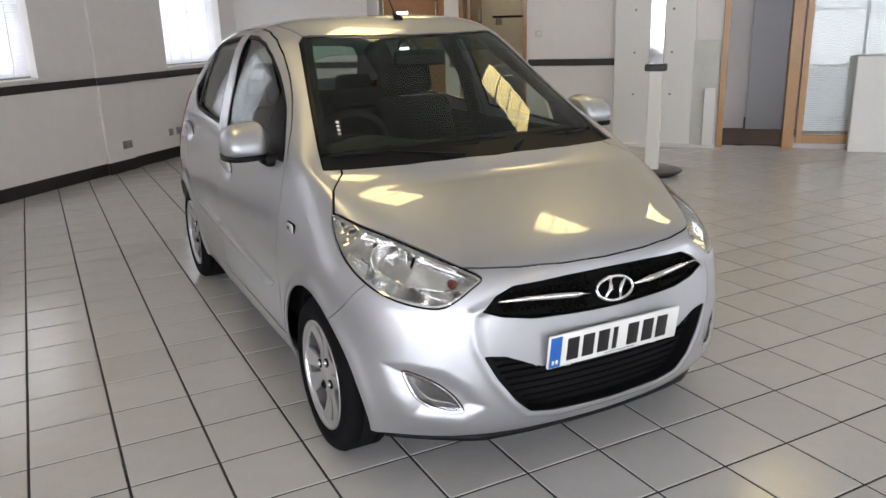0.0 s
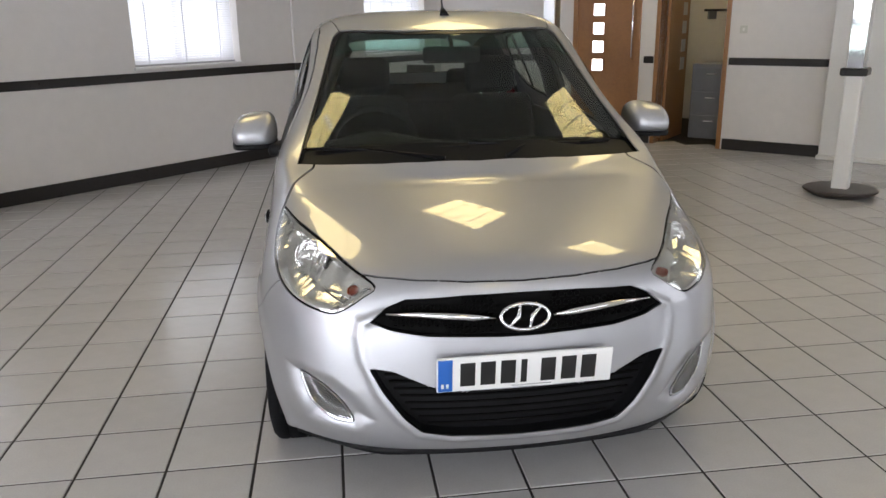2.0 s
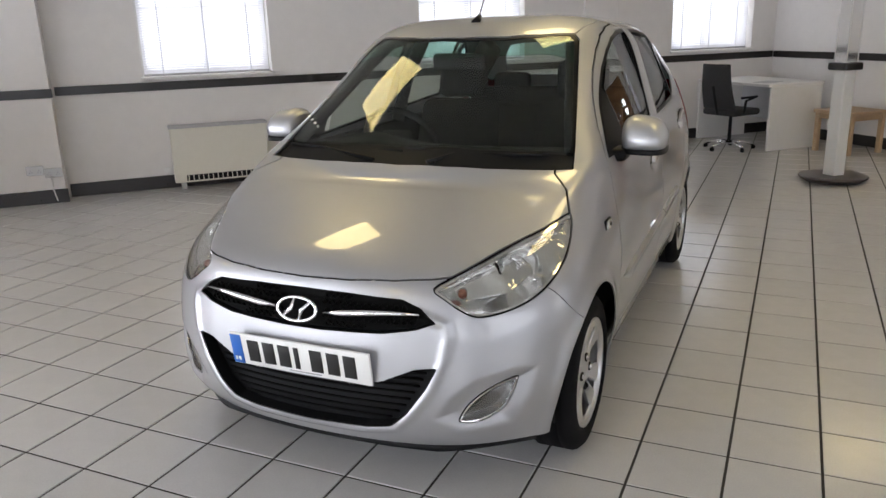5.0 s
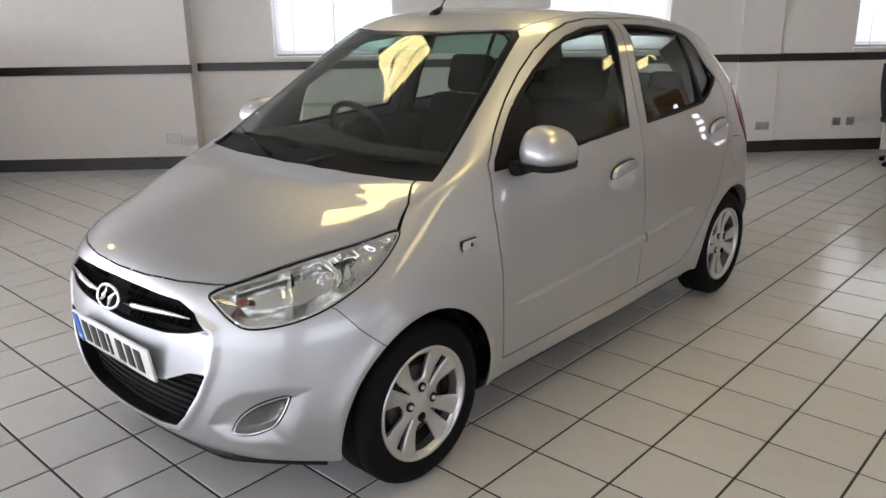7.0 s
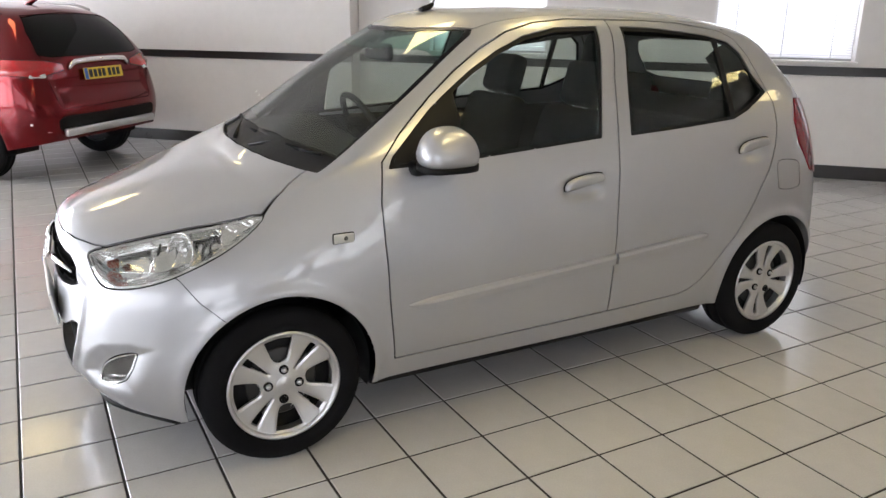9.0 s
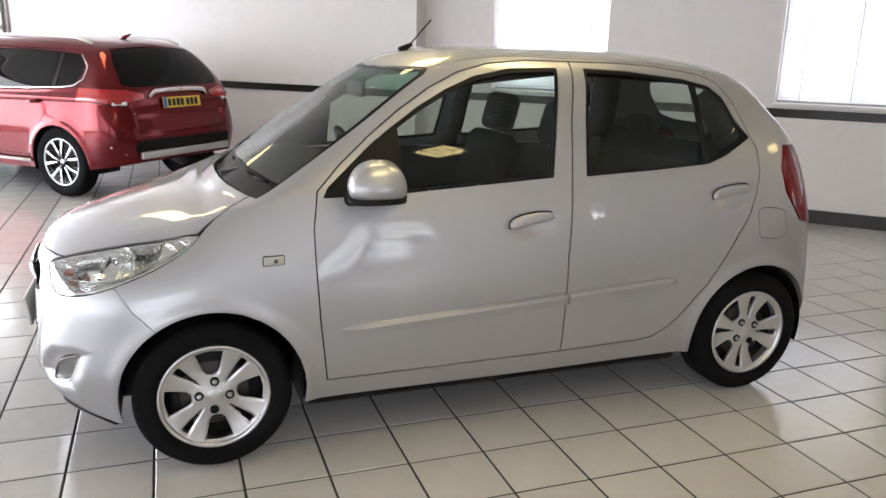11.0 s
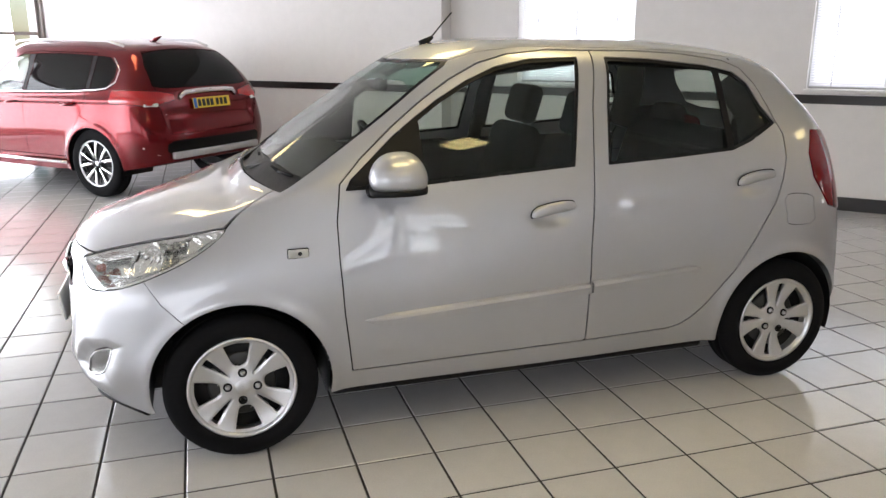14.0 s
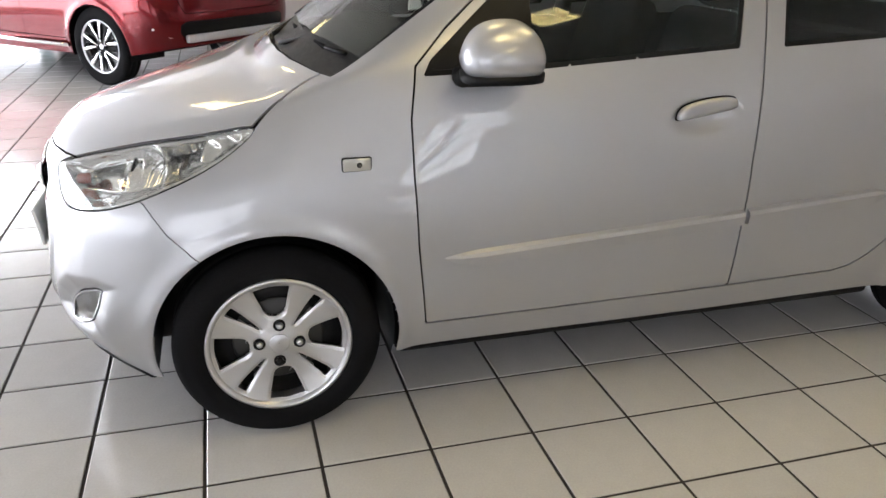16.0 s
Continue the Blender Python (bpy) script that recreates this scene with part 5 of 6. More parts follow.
        part("chrome_belt", tube([(.868 * sgn, .85, 1.10), (.872 * sgn, 1.6, 1.112), (.868 * sgn, 2.3, 1.13), (.858 * sgn, 2.75, 1.155), (.845 * sgn, 2.91, 1.175), (.80 * sgn, 3.0, 1.24), (.735 * sgn, 3.0, 1.36), (.68 * sgn, 2.88, 1.48)], .011, 6), M_CHROME, car, "chrome window line")
        part("sill_strip", tube([(.902 * sgn, .5, .36), (.905 * sgn, 1.4, .355), (.902 * sgn, 2.25, .36)], .02, 8), M_CHROME, car, "bright sill strip")
        for hy in (1.42, 2.36):
            part("door_handle", tube([(.905 * sgn, hy - .09, .985), (.922 * sgn, hy, .995), (.905 * sgn, hy + .09, 1.0)], [.01, .016, .01], 8), M_RED, car)
        bm = lathe([(.001, .01), (.045, .008), (.05, -.01)], 24)
        bmesh.ops.rotate(bm, verts=bm.verts, matrix=Matrix.Rotation(radians(68), 3, "Z"))
        bmesh.ops.translate(bm, verts=bm.verts, vec=(.735, 3.445, .535))
        if sgn < 0:
            for v_ in bm.verts:
                v_.co.x *= -1
        part("rear_fog_lamp", bm, M_GREY, car)
        bm = bmesh.new()
        box(bm, .82 * sgn, 3.27, .575, .09, .22, .02, .006)
        part("side_reflector", bm, M_PLATE, car)
        for cy in (0, 2.67):
            bm = bmesh.new()
            rows = []
            for xx in (.885, .5, .45):
                rr_ = .398 if xx > .46 else .05
                rows.append([bm.verts.new((xx * sgn, cy + rr_ * math.cos(t), .36 + rr_ * math.sin(t))) for t in np.linspace(-.25, math.pi + .25, 36)])
            for ra, rb in zip(rows, rows[1:]):
                for i in range(35):
                    bm.faces.new((ra[i], ra[i + 1], rb[i + 1], rb[i]))
            part("arch_liner", bm, M_TRIM, car)
            wheel_thing(car, .80 * sgn, cy, sgn, 11, .250, .370, "estate")
        bm = bmesh.new()
        bmesh.ops.create_uvsphere(bm, u_segments=20, v_segments=12, radius=1)
        for v_ in bm.verts:
            v_.co = ((1.0 + .12 * v_.co.x) * sgn, .82 + .08 * v_.co.y, 1.13 + .085 * v_.co.z)
        part("door_mirror", bm, M_RED, car)
    bm = bmesh.new()
    box(bm, 0, 3.515, .475, 1.24, .05, .075, .015)
    part("skid_plate", bm, M_ALLOY, car, "silver rear skid plate")
    bm = tube([(-.40, 3.43, 1.055), (-.375, 3.443, 1.095), (-.335, 3.452, 1.122), (-.2, 3.465, 1.132), (0, 3.469, 1.135), (.2, 3.465, 1.132), (.335, 3.452, 1.122), (.375, 3.443, 1.095), (.40, 3.43, 1.055)], [.016, .022, .026, .026, .026, .026, .026, .022, .016], 10)
    for v_ in bm.verts:
        v_.co.y = 3.455 + (v_.co.y - 3.455) * .6
    part("chrome_bar", bm, M_CHROME, car, "drooping chrome bar across the tailgate")
    part("emblem", tube([(0, 3.487, 1.133), (0, 3.487, 1.155)], [.003, .010], 4), M_CHROME, car)
    pl = new("number_plate")
    pl.parent = car
    pl.matrix_local = pose(0, 3.477, 1.0, 8, 0, 0)
    bm = bmesh.new()
    box(bm, 0, 0, 0, .52, .012, .112, .003)
    part("plate_backing", bm, M_PLATE_Y, pl, "yellow number plate")
    bm = bmesh.new()
    box(bm, .238, .0075, 0, .042, .004, .106, .001)
    part("blue_band", bm, M_BLUE, pl)
    for x in (.18, .12, .06, .005, -.075, -.135, -.195):
        bm = bmesh.new()
        box(bm, x, .0075, 0, .042, .004, .076, .001)
        part("character_bar", bm, M_INK, pl)
    for x in (-.62, .62):
        bm = bmesh.new()
        box(bm, x * .85, 3.425, .90 if x > 0 else .88, .14, .012, .018 if x > 0 else .04, .003)
        part("model_mark", bm, M_CHROME, car, "plain bar in place of lettering")
    part("aerial_fin", tube([(0, 2.66, 1.645), (0, 2.74, 1.675), (0, 2.82, 1.705)], [.03, .02, .006], 8), M_RED, car)
    bm = tube([(x, 2.94 - .12 * x * x, 1.612 - .17 * x * x) for x in np.linspace(-.50, .50, 15)], [.04] + [.07] * 13 + [.04], 10)
    for v_ in bm.verts:
        v_.co.z = 1.612 - .17 * v_.co.x ** 2 + (v_.co.z - 1.612 + .17 * v_.co.x ** 2) * .22
    part("roof_spoiler", bm, M_RED, car)
    bm = bmesh.new()
    box(bm, 0, 1.15, .37, 1.6, 3.9, .12, .03)
    part("floor_pan", bm, M_TRIM, car)
    bm = bmesh.new()
    box(bm, 0, 2.0, .75, 1.5, 2.8, .7, .05)
    part("cabin_lining", bm, M_CLOTH, car)
    for x in (-.4, .4):
        for y in (1.6, 2.5):
            bm = bmesh.new()
            box(bm, x, y, 1.15, .5, .14, .5, .05, None, 3)
            part("seat_back", bm, M_CLOTH, car)
    return car


estate()


# ---------------------------------------------------------------- things along the walls
def simple(name, label, category, group=""):
    return tagged(new(name), label, category, group)


def convector():
    """Wall heater under the window."""
    h = simple("convector_heater", "cream metal convector heater on short legs under the window", "heater")
    h.matrix_world = R45 @ pose(-.27, WALL_N - .115, 0)
    bm = bmesh.new()
    box(bm, 0, 0, .335, .92, .19, .53, .012)
    part("casing", bm, M_CREAM, h, "", False)
    bm = bmesh.new()
    box(bm, 0, -.004, .607, .94, .21, .02, .006)
    part("top_cap", bm, M_GREY, h, "", False)
    bm = bmesh.new()
    box(bm, .02, -.094, .115, .74, .008, .055, .002)
    part("vent", bm, M_TRIM, h, "dark outlet slot", False)
    for k in range(16):
        bm = bmesh.new()
        box(bm, -.33 + k * .046, -.0985, .115, .008, .006, .052)
        part("vent_bar", bm, M_CREAM, h, "", False)
    for x in (-.38, .38):
        bm = bmesh.new()
        box(bm, x, .0, .035, .05, .12, .07, .005)
        part("foot", bm, M_GREY, h, "", False)
    bm = bmesh.new()
    box(bm, -.52, .08, .18, .06, .02, .06, .004)
    part("switch_box", bm, M_WHITE, h, "", False)


def socket(s, n, z, double=True, plane="n"):
    o = simple("wall_socket", "grey metal wall socket on the white wall", "socket", "wall sockets")
    o.matrix_world = R45 @ pose(s, n, z) if plane == "n" else R45 @ pose(s, n, z, 0, 0, -90)
    bm = bmesh.new()
    box(bm, 0, -.005, 0, .146 if double else .086, .012, .086, .004)
    part("face_plate", bm, M_STEEL, o, "", False)
    for x in ((-.036, .036) if double else (0,)):
        for dx, dz in ((0, .012), (-.011, -.006), (.011, -.006)):
            bm = bmesh.new()
            box(bm, x + dx, -.0115, dz - .008, .006, .003, .009)
            part("pin_hole", bm, M_INK, o, "", False)
    return o


def pillar(x, y):
    """Display pillar: white lower part, black collar, polished upper sleeve, round dark foot."""
    p = simple("display_pillar", "white display pillar with black collar, polished sleeve and round dark foot", "pillar", "display pillars")
    p.matrix_world = pose(x, y, 0, 0, 0, 45)
    bm = lathe([(.001, .060), (.27, .060), (.292, .054), (.296, .046), (.285, .036), (.225, .0), (.001, .0)], 48, "z")
    part("foot", bm, M_FOOT, p, "dark brown round foot")
    bm = bmesh.new()
    box(bm, 0, 0, .53, .13, .13, .96, .012)
    part("shaft", bm, M_WHITE, p, "", False)
    bm = bmesh.new()
    box(bm, 0, 0, 1.03, .205, .205, .065, .014)
    part("collar", bm, M_BLACKTRIM, p, "black collar", False)
    for a in range(4):
        bm = bmesh.new()
        box(bm, 0, .0625, 1.90, .125, .006, 1.68, 0, pose(0, 0, 0, 0, 0, 90 * a))
        part("sleeve_side", bm, M_CHROME, p, "mirror-polished sleeve", False)
        part("sleeve_edge", tube([pose(0, 0, 0, 0, 0, 90 * a) @ Vector((.065, .065, z)) for z in (1.06, 2.74)], .006, 6), M_WHITE, p)


def wooden_door():
    d = tagged(new("door_1"), "closed oak veneer door with four small square panes", "door", "", "structure")
    n0, n1 = 2.32, 3.22
    for a, b in ((n0, n0 + .06), (n1 - .06, n1)):
        bm = bmesh.new()
        slab(bm, SIDE_S - .015, SIDE_S + .16, a, b, 0, 2.10, .004)
        part("door_frame", bm, M_WOOD, d, "", False)
    bm = bmesh.new()
    slab(bm, SIDE_S - .015, SIDE_S + .16, n0 + .06, n1 - .06, 2.05, 2.10, .004)
    part("door_frame", bm, M_WOOD, d, "", False)
    # the leaf in strips round four panes
    w0, w1 = 2.80, 2.97
    rows = [(1.50, 1.66), (1.28, 1.44), (1.06, 1.22), (.84, 1.00)]
    bm = bmesh.new()
    slab(bm, SIDE_S + .02, SIDE_S + .06, n0 + .06, w0, .008, 2.05)
    slab(bm, SIDE_S + .02, SIDE_S + .06, w1, n1 - .06, .008, 2.05)
    z = 2.05
    for za, zb in rows:
        slab(bm, SIDE_S + .02, SIDE_S + .06, w0, w1, zb, z)
        z = za
    slab(bm, SIDE_S + .02, SIDE_S + .06, w0, w1, .008, z)
    part("leaf", bm, M_WOOD, d, "", False)
    for za, zb in rows:
        bm = bmesh.new()
        slab(bm, SIDE_S + .035, SIDE_S + .041, w0, w1, za, zb)
        part("pane", bm, M_CLEAR, d, "", False)
        for q0, q1, ya, yb in ((w0, w0 + .012, za, zb), (w1 - .012, w1, za, zb), (w0 + .012, w1 - .012, za, za + .012), (w0 + .012, w1 - .012, zb - .012, zb)):
            bm = bmesh.new()
            slab(bm, SIDE_S + .012, SIDE_S + .02, q0, q1, ya, yb)
            part("bead", bm, M_WOOD, d, "", False)
    part("pull_handle", tube([sn(SIDE_S + .02, 2.42, 1.0), sn(SIDE_S - .03, 2.42, 1.03), sn(SIDE_S - .03, 2.42, 1.75), sn(SIDE_S + .02, 2.42, 1.78)], .011, 8), M_CHROME, d, "chrome pull handle")
    bm = bmesh.new()
    slab(bm, SIDE_S - .02, SIDE_S + .1, n0 + .06, n1 - .06, .0, .006)
    part("threshold", bm, M_STEEL, d, "", False)


def open_doorway():
    d = tagged(new("door_2"), "oak door standing open into a store room", "door", "", "structure")
    n0, n1 = 1.32, 2.08
    for a, b in ((n0 - .05, n0), (n1, n1 + .05)):
        bm = bmesh.new()
        slab(bm, SIDE_S - .015, SIDE_S + .175, a, b, 0, 2.10, .004)
        part("door_frame", bm, M_WOOD, d, "", False)
    bm = bmesh.new()
    m = R45 @ pose(SIDE_S + .16, n1 - .03, 0, 0, 0, 3)
    box(bm, .38, 0, 1.03, .74, .04, 2.04, .003, m)
    part("leaf", bm, M_WOOD, d, "", False)
    for z in (.92, 1.14, 1.36, 1.58):
        bm = bmesh.new()
        box(bm, .56, -.022, z, .15, .008, .15, .002, m)
        part("pane", bm, M_GREY, d, "", False)
    bm = bmesh.new()
    slab(bm, SIDE_S + .60, SIDE_S + .62, 2.25, 3.85, .2, 2.3)
    structure("backdrop_yard", bm, M_DAYFRONT, "bright yard behind the door panes", "backdrop")
    bm = bmesh.new()
    slab(bm, SIDE_S + .16, SIDE_S + .70, 2.18, 2.24, 0, CEIL)
    slab(bm, SIDE_S + .63, SIDE_S + .70, 2.24, 3.9, 0, CEIL)
    structure("wall_lobby", bm, M_WALL, "white lobby wall", "wall")
    # store room shell
    bm = bmesh.new()
    slab(bm, SIDE_S + 2.6, SIDE_S + 2.7, .6, 3.9, 0, CEIL)
    slab(bm, SIDE_S + .16, SIDE_S + 2.6, .5, .6, 0, CEIL)
    slab(bm, SIDE_S + .16, SIDE_S + 2.6, 3.9, 4.0, 0, CEIL)
    structure("wall_store", bm, M_WALL, "white store room walls", "wall")


def store_things():
    c = simple("grey_cabinet", "grey metal cabinet in the store room", "cabinet")
    c.matrix_world = R45 @ pose(SIDE_S + .95, 1.66, 0)
    bm = bmesh.new()
    box(bm, 0, 0, .46, .5, .50, .92, .008)
    part("carcass", bm, M_STEELDARK, c, "", False)
    for k in range(3):
        bm = bmesh.new()
        box(bm, -.254, 0, .16 + .29 * k, .012, .46, .26, .004)
        dr = part("drawer", bm, M_STEELDARK, c, "", False)
        bm = bmesh.new()
        box(bm, -.265, 0, .22 + .29 * k, .012, .12, .015, .003)
        part("drawer_handle", bm, M_CHROME, dr, "", False)
    s = simple("wall_shelf", "dark wall shelf with papers in the store room", "shelf")
    s.matrix_world = R45 @ pose(SIDE_S + 1.4, 1.55, 1.56)
    bm = bmesh.new()
    box(bm, 0, 0, 0, .35, .9, .03, .004)
    part("board", bm, M_TRIM, s, "", False)
    for y in (-.4, .4):
        bm = bmesh.new()
        box(bm, 0, y, -.06, .3, .02, .10, .004)
        part("bracket", bm, M_STEELDARK, s, "", False)
    p = simple("paper_stack", "white paper stack on the dark shelf", "paper")
    p.matrix_world = R45 @ pose(SIDE_S + 1.30, 1.30, 1.577)
    for k in range(3):
        bm = bmesh.new()
        box(bm, 0, .01 * k, .008 + .016 * k, .21, .30, .014, .002)
        part("sheaf", bm, M_WHITE, p, "", False)


def display_boards():
    b = simple("display_board", "tall white display board with steel fixing screws against the wall", "board")
    b.matrix_world = R45 @ pose(SIDE_S - .045, -.25, 0)
    bm = bmesh.new()
    box(bm, 0, 0, 1.36, .07, .90, 2.66, .006)
    part("panel", bm, M_WHITE, b, "", False)
    bm = bmesh.new()
    box(bm, -.03, 0, .02, .14, .92, .04, .006)
    part("plinth", bm, M_WHITE, b, "", False)
    for y in (-.20, .22):
        for z in (.62, 1.10, 1.58, 2.05):
            bm = lathe([(.001, .006), (.010, .005), (.013, 0)], 14)
            bmesh.ops.translate(bm, verts=bm.verts, vec=(0, 0, 0))
            for v in bm.verts:
                v.co = Vector((-.035 - v.co.x, v.co.y + y, v.co.z + z))
            part("screw_cap", bm, M_STEELDARK, b)
    b2 = simple("narrow_board", "narrow greyish white board leaning flat on the wall", "board")
    b2.matrix_world = R45 @ pose(SIDE_S - .028, -.84, 0)
    bm = bmesh.new()
    box(bm, 0, 0, .62, .04, .28, 1.20, .004)
    part("panel", bm, M_OFFWHITE, b2, "", False)
    bm = bmesh.new()
    box(bm, -.05, 0, .015, .14, .28, .03, .004)
    part("foot", bm, M_WHITE, b2, "", False)
    b3 = simple("board_offcut", "low white board strip standing before the wall", "board")
    b3.matrix_world = R45 @ pose(SIDE_S - .09, -.90, .03)
    bm = bmesh.new()
    box(bm, 0, 0, .33, .03, .12, .66, .003)
    part("panel", bm, M_WHITE, b3, "", False)


def office_front():
    d = tagged(new("door_3"), "oak-framed office doorway with a pale inner door", "door", "", "structure")
    for a, b in ((-1.07, -1.0), (-1.84, -1.72)):
        bm = bmesh.new()
        slab(bm, SIDE_S - .03, SIDE_S + .17, a, b, 0, 2.14, .004)
        part("door_frame", bm, M_WOODL, d, "", False)
    bm = bmesh.new()
    slab(bm, SIDE_S + 1.6, SIDE_S + 1.65, -2.30, -1.42, 0, 2.05, .003)
    part("inner_door", bm, M_GREYBLUE, d, "pale grey inner door", False)
    w = tagged(new("window_6"), "oak-framed office window with a lowered venetian blind", "window", "", "structure")
    for a, b, z0, z1 in ((-4.6, -4.53, .06, 2.3), (-1.93, -1.86, .06, 2.3), (-2.86, -2.79, .06, 2.3), (-4.02, -3.96, .16, 2.22), (-4.53, -1.93, .06, .16), (-4.53, -1.93, 2.22, 2.3)):
        bm = bmesh.new()
        slab(bm, SIDE_S - .03, SIDE_S + .06, a, b, z0, z1, .004)
        part("window_frame", bm, M_WOODL, w, "", False)
    bm = bmesh.new()
    slab(bm, SIDE_S + .01, SIDE_S + .016, -4.53, -1.93, .16, 2.22)
    part("pane", bm, M_CLEAR, w, "", False)
    for a0, a1, tilt, lab in ((-2.78, -1.94, 56, "grey venetian blind closed inside the office window"), (-4.5, -2.88, 14, "grey venetian blind with open slats inside the office window")):
        b = simple("office_blind", lab, "blind", "office blinds")
        bm = bmesh.new()
        z = .2
        while z < 2.2:
            m = R45 @ pose(SIDE_S + .09, (a0 + a1) / 2, z, 0, tilt, 0)
            h_ = (a1 - a0) / 2
            bm.faces.new([bm.verts.new(m @ Vector(c)) for c in ((-.013, -h_, 0), (-.013, h_, 0), (.013, h_, 0), (.013, -h_, 0))])
            z += .024
        tagged(part("slats", bm, M_BLIND, b), "", "", "", "stuff")
    bm = bmesh.new()
    slab(bm, SIDE_S + .16, SIDE_S + 3.0, -.70, -.60, 0, CEIL)
    slab(bm, SIDE_S + 1.66, SIDE_S + 1.76, -1.40, -.70, 0, CEIL)
    slab(bm, SIDE_S + 3.0, SIDE_S + 3.1, -7.0, -.6, 0, CEIL)
    structure("wall_office", bm, M_WALL, "pale office walls", "wall")
    for a, b in ((-6.9, -5.8), (-5.65, -4.5)):
        for z0, z1 in ((.50, .72), (.85, 1.07), (1.20, 1.42), (1.55, 1.77), (1.90, 2.25)):
            bm = bmesh.new()
            slab(bm, SIDE_S + 2.96, SIDE_S + 2.98, a, b, z0, z1)
            structure("backdrop_office", bm, M_DAYOFFICE, "daylight in the outer office window", "backdrop")
    bm = bmesh.new()
    slab(bm, SIDE_S + .16, SIDE_S + 3.0, -7.0, -.70, -.003, .006)
    structure("office_carpet", bm, M_CARPET, "brown office carpet", "carpet")
    for a0, a1, q in ((SIDE_S + .165, SIDE_S + 1.64, -.72),):
        bm = bmesh.new()
        slab(bm, a0, a1, q, q + .018, 0, .12)
        structure("baseboard", bm, M_BLACKTRIM, "black painted baseboard", "trim")
    x = simple("white_carton", "large bright white panel box standing on the tiles", "box")
    x.matrix_world = R45 @ pose(SIDE_S - .16, -2.83, 0)
    bm = bmesh.new()
    box(bm, 0, 0, .515, .10, .90, 1.03, .006)
    part("panel_box", bm, M_WHITE, x, "", False)
    bm = bmesh.new()
    box(bm, 0, .452, .515, .094, .006, 1.02, .002)
    part("edge_tape", bm, M_OFFWHITE, x, "", False)


def desk():
    d = simple("desk", "white panel-leg desk below the corner window", "desk")
    d.matrix_world = R45 @ pose(5.94, 4.66, 0)
    bm = bmesh.new()
    box(bm, 0, 0, .725, .80, 1.20, .03, .004)
    part("desktop", bm, M_WHITE, d, "", False)
    for y in (-.60, .60):
        bm = bmesh.new()
        box(bm, 0, y, .355, .74, .03, .71, .004)
        part("panel_leg", bm, M_WHITE, d, "", False)
    bm = bmesh.new()
    box(bm, .30, 0, .45, .02, 1.16, .40, .003)
    part("modesty_panel", bm, M_GREY, d, "", False)
    p = simple("paper_sheet", "sheet of paper lying on the white desk", "paper")
    p.matrix_world = R45 @ pose(5.80, 4.35, .7405, 0, 0, 20)
    bm = bmesh.new()
    box(bm, 0, 0, .0015, .30, .21, .003)
    part("sheet", bm, M_GREY, p, "", False)


def bench():
    b = simple("small_table", "small square beech side table by the wall", "table")
    b.matrix_world = R45 @ pose(6.29, 3.62, 0)
    bm = bmesh.new()
    box(bm, 0, 0, .445, .52, .52, .035, .006)
    part("tabletop", bm, M_LIGHTWOOD, b, "", False)
    for x in (-.22, .22):
        for y in (-.22, .22):
            bm = bmesh.new()
            box(bm, x, y, .2145, .05, .05, .428, .004)
            part("leg", bm, M_LIGHTWOOD, b, "", False)
    for x, y, w, h in ((0, .22, .39, .03), (0, -.22, .39, .03), (.22, 0, .03, .39), (-.22, 0, .03, .39)):
        bm = bmesh.new()
        box(bm, x, y, .395, w, h, .06, .003)
        part("apron", bm, M_LIGHTWOOD, b, "", False)


def office_chair():
    c = simple("office_chair", "black mesh-back office chair on a chrome castor base", "chair")
    c.matrix_world = R45 @ pose(5.34, 4.40, 0, 0, 0, 100) @ Matrix.Scale(.92, 4)
    for k in range(5):
        a = 2 * math.pi * k / 5 + .3
        part("base_arm", tube([(0, 0, .10), (.15 * math.cos(a), .15 * math.sin(a), .09), (.29 * math.cos(a), .29 * math.sin(a), .06)], [.03, .022, .014], 8), M_CHROME, c, "chrome base arm")
        bm = lathe([(.001, .02), (.022, .02), (.027, .012), (.027, -.012), (.022, -.02), (.001, -.02)], 18)
        for v in bm.verts:
            v.co = pose(.30 * math.cos(a), .30 * math.sin(a), .027, 0, 0, math.degrees(a) + 70) @ v.co
        part("castor", bm, M_TRIM, c)
    part("gas_column", tube([(0, 0, .09), (0, 0, .30), (0, 0, .42)], [.026, .02, .02], 12), M_TRIM, c)
    bm = bmesh.new()
    box(bm, 0, 0, .475, .50, .48, .08, .035, None, 3)
    part("seat", bm, M_DARKCLOTH, c, "black padded seat")
    bm = bmesh.new()
    n, m_ = 12, 14
    grid = [[None] * (m_ + 1) for _ in range(n + 1)]
    for i in range(n + 1):
        for j in range(m_ + 1):
            u, v = i / n * 2 - 1, j / m_
            w = .235 * (1 - .18 * v)
            grid[i][j] = bm.verts.new((u * w, .25 + .10 * v - .05 * u * u + .03 * math.sin(v * 3), .52 + .54 * v))
    for i in range(n):
        for j in range(m_):
            bm.faces.new((grid[i][j], grid[i + 1][j], grid[i + 1][j + 1], grid[i][j + 1]))
    o = part("backrest", bm, M_DARKCLOTH, c, "black mesh backrest")
    md = o.modifiers.new("thickness", "SOLIDIFY")
    md.thickness = .02
    part("back_spine", tube([(0, .08, .44), (0, .26, .46), (0, .30, .60), (0, .36, .80)], .018, 8), M_TRIM, c)
    for x in (-.27, .27):
        part("armrest", tube([(x, .10, .47), (x, .08, .62), (x, -.12, .66), (x, .16, .66)], .016, 8), M_TRIM, c)


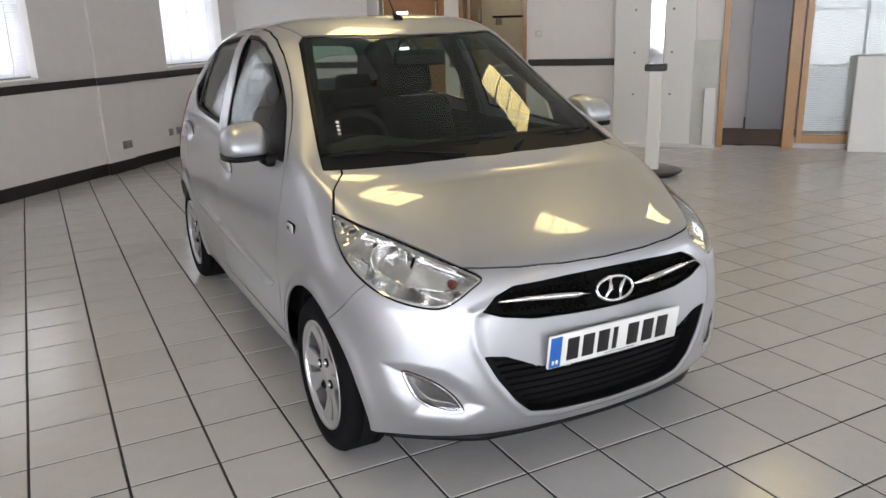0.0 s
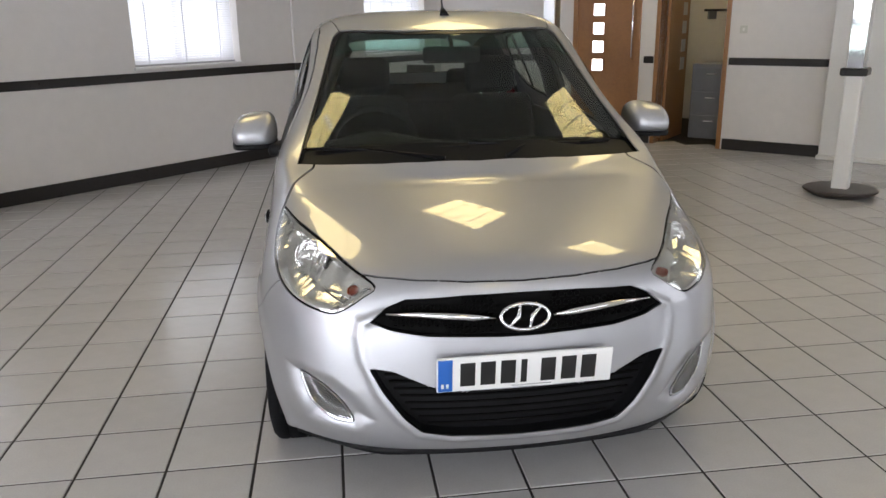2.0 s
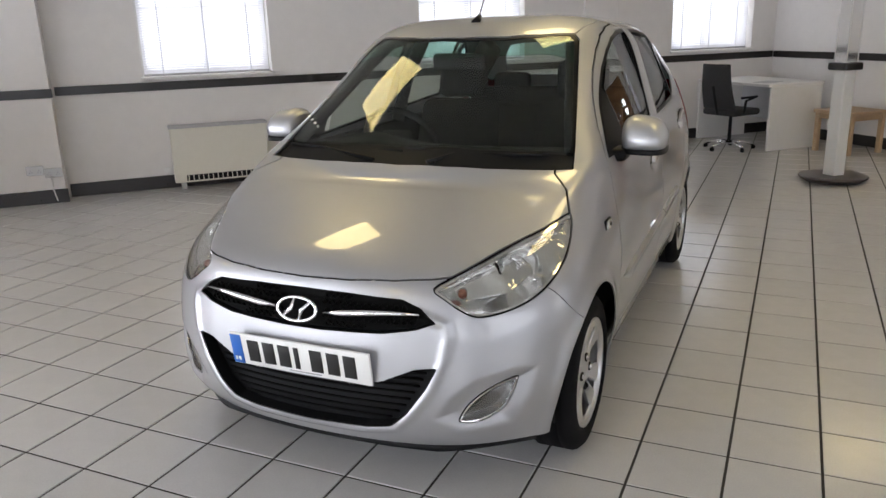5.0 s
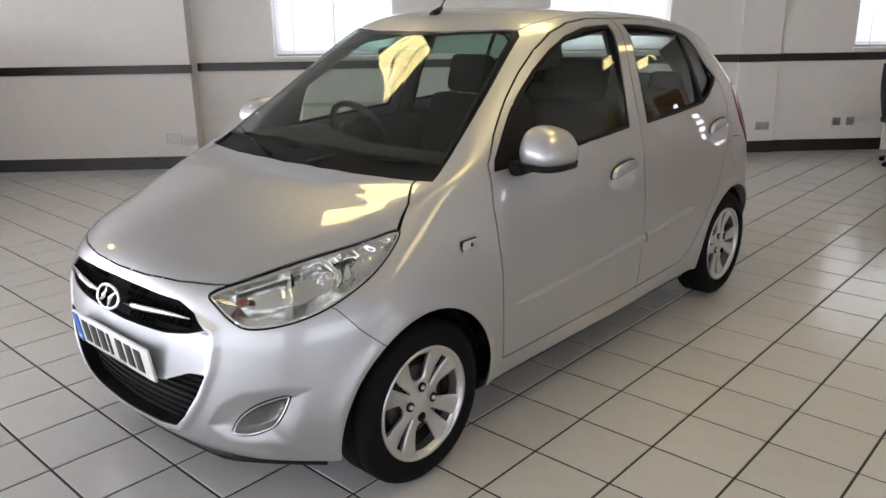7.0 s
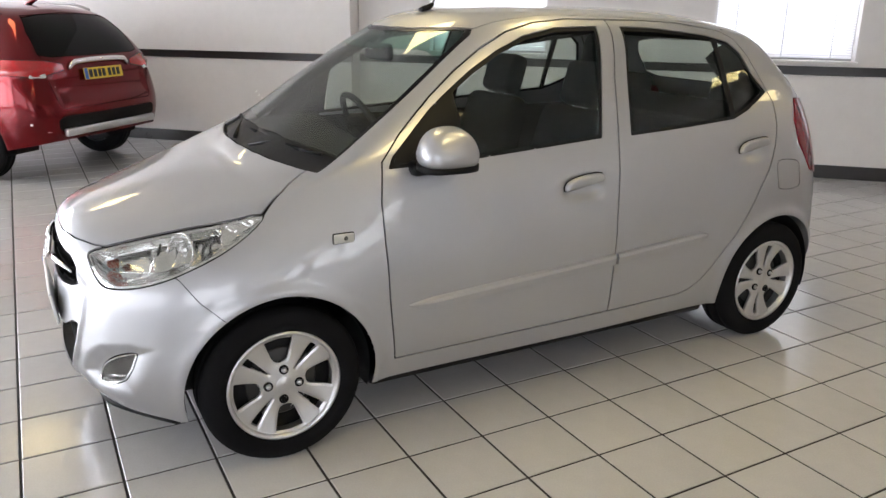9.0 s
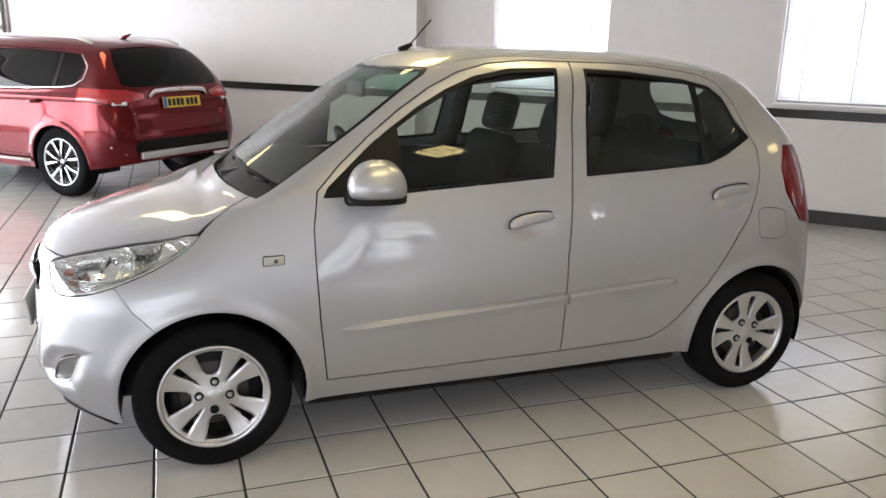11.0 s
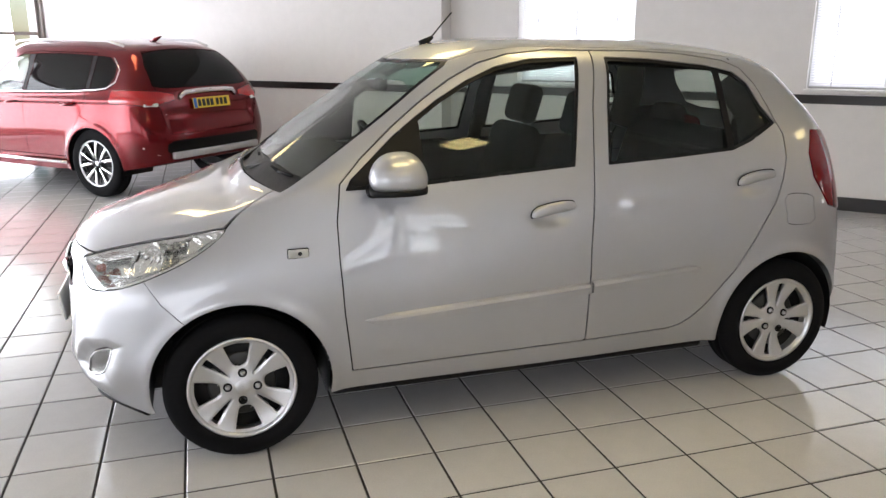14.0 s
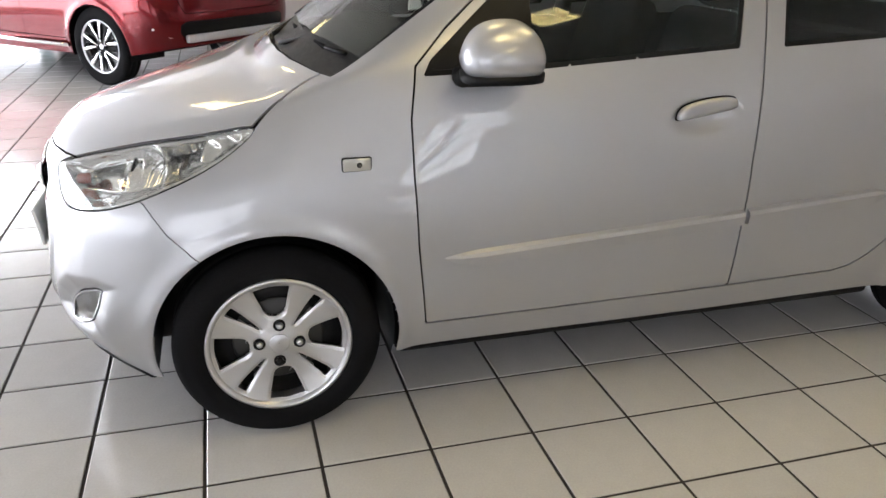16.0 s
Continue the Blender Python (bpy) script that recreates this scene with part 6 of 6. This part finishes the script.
def switch_plate(n, z):
    o = simple("light_switch", "small white light switch on the wall", "switch", "light switches")
    o.matrix_world = R45 @ pose(SIDE_S, n, z, 0, 0, -90)
    bm = bmesh.new()
    box(bm, 0, -.006, 0, .086, .012, .086, .004)
    part("face_plate", bm, M_OFFWHITE, o, "", False)
    bm = bmesh.new()
    box(bm, 0, -.014, 0, .02, .006, .035, .002)
    part("rocker", bm, M_WHITE, o, "", False)


M_CREAM = vary(material("cream_metal", (.66, .63, .55), .4), (2.0, 30.0), .03)
M_STEEL = material("brushed_plate", (.38, .37, .36), .35, .6)
M_STEELDARK = vary(material("grey_steel", (.19, .20, .22), .4, .2), (3.0, 40.0), .08)
M_FOOT = vary(material("pillar_foot", (.045, .035, .032), .35), (6.0, 40.0), .2)
M_OFFWHITE = vary(material("offwhite_board", (.56, .56, .52), .5), (2.0, 20.0), .05)
M_WOODL = vary(material("light_oak", (.40, .215, .075), .4, 0, .2), (2.0, 25.0), .15, .05)
M_GREYBLUE = vary(material("greyblue_door", (.42, .43, .46), .5), (2.0, 20.0), .03)
M_CARPET = vary(material("brown_carpet", (.10, .065, .045), .95), (4.0, 200.0), .25, 0, .5, 300.0)
convector()
for s, n, z in ((.47, WALL_N, .335), (5.07, WALL_N, .31), (5.22, WALL_N, .31), (4.24, WALL_N - .035, .285), (-1.93, STEP_N, .31), (-1.78, STEP_N, .28)):
    socket(s, n - .001, z, s not in (5.07, 5.22, .47))
lead = simple("power_lead", "thin grey lead hanging from the socket", "cable")
part("cord", tube([sn(.47, WALL_N - .02, .30), sn(.475, WALL_N - .03, .22), sn(.45, WALL_N - .035, .16), sn(.36, WALL_N - .035, .135), sn(.22, WALL_N - .06, .10)], .004, 6), M_GREY, lead)
lead2 = simple("white_lead", "white lead running down from the wall socket", "cable")
part("cord", tube([sn(-1.80, STEP_N - .012, .25), sn(-1.80, STEP_N - .027, .13), sn(-1.78, STEP_N - .03, .02)], .006, 6), M_WHITE, lead2)
pillar(3.70, 3.20)
pillar(1.70, 5.25)
wooden_door()
open_doorway()
store_things()
display_boards()
office_front()
desk()
bench()
office_chair()
switch_plate(3.56, 1.37)
switch_plate(1.12, 1.34)

# ---------------------------------------------------------------- floor tiles: those round the car are pieces of their own
PITCH, GAP = .302, .0095


def tile_mesh(size):
    bm = bmesh.new()
    h, c = size / 2, .0025
    low = [bm.verts.new((x, y, -.0045)) for x, y in ((-h, -h), (h, -h), (h, h), (-h, h))]
    mid = [bm.verts.new((x, y, -c * .7)) for x, y in ((-h, -h), (h, -h), (h, h), (-h, h))]
    top = [bm.verts.new((x, y, 0)) for x, y in ((c - h, c - h), (h - c, c - h), (h - c, h - c), (c - h, h - c))]
    bm.faces.new(top)
    for a, b in ((low, mid), (mid, top)):
        for i in range(4):
            j = (i + 1) % 4
            bm.faces.new((a[i], a[j], b[j], b[i]))
    me = bpy.data.meshes.new("tile")
    bm.to_mesh(me)
    bm.free()
    me.materials.append(M_TILE)
    return me


ONE = tile_mesh(PITCH - GAP)
rng = random.Random(7)
verts, faces = [], []
base_v = [v.co.copy() for v in ONE.vertices]
base_f = [tuple(p.vertices) for p in ONE.polygons]
near = 0
for i in range(-50, 51):
    for j in range(-45, 46):
        x, y = (i + .5) * PITCH, (j + .5) * PITCH
        s, n = (x + y) / math.sqrt(2), (y - x) / math.sqrt(2)
        if not (FAR_S - .25 < s < SIDE_S + .22 and -6.95 < n < WALL_N + .25):
            continue
        z = rng.uniform(-.0006, 0)
        if -2.3 < x < 2.6 and -1.6 < y < 2.1 and near < 300 and not (-.7 < x < .6 and -.2 < y < 2.1):
            o = new("tile", ONE)
            o.parent = FLOOR
            o.location = (x, y, z)
            o.rotation_euler = (rng.uniform(-.0012, .0012), rng.uniform(-.0012, .0012), 0)
            near += 1
        else:
            k = len(verts)
            a, b = rng.uniform(-.0012, .0012), rng.uniform(-.0012, .0012)
            verts.extend((v.x + x, v.y + y, v.z + z + a * v.x + b * v.y) for v in base_v)
            faces.extend(tuple(q + k for q in f) for f in base_f)
rest = from_arrays("outer_tiles", verts, faces, M_TILE, FLOOR, "", False)
tagged(rest, "", "", "", "stuff")
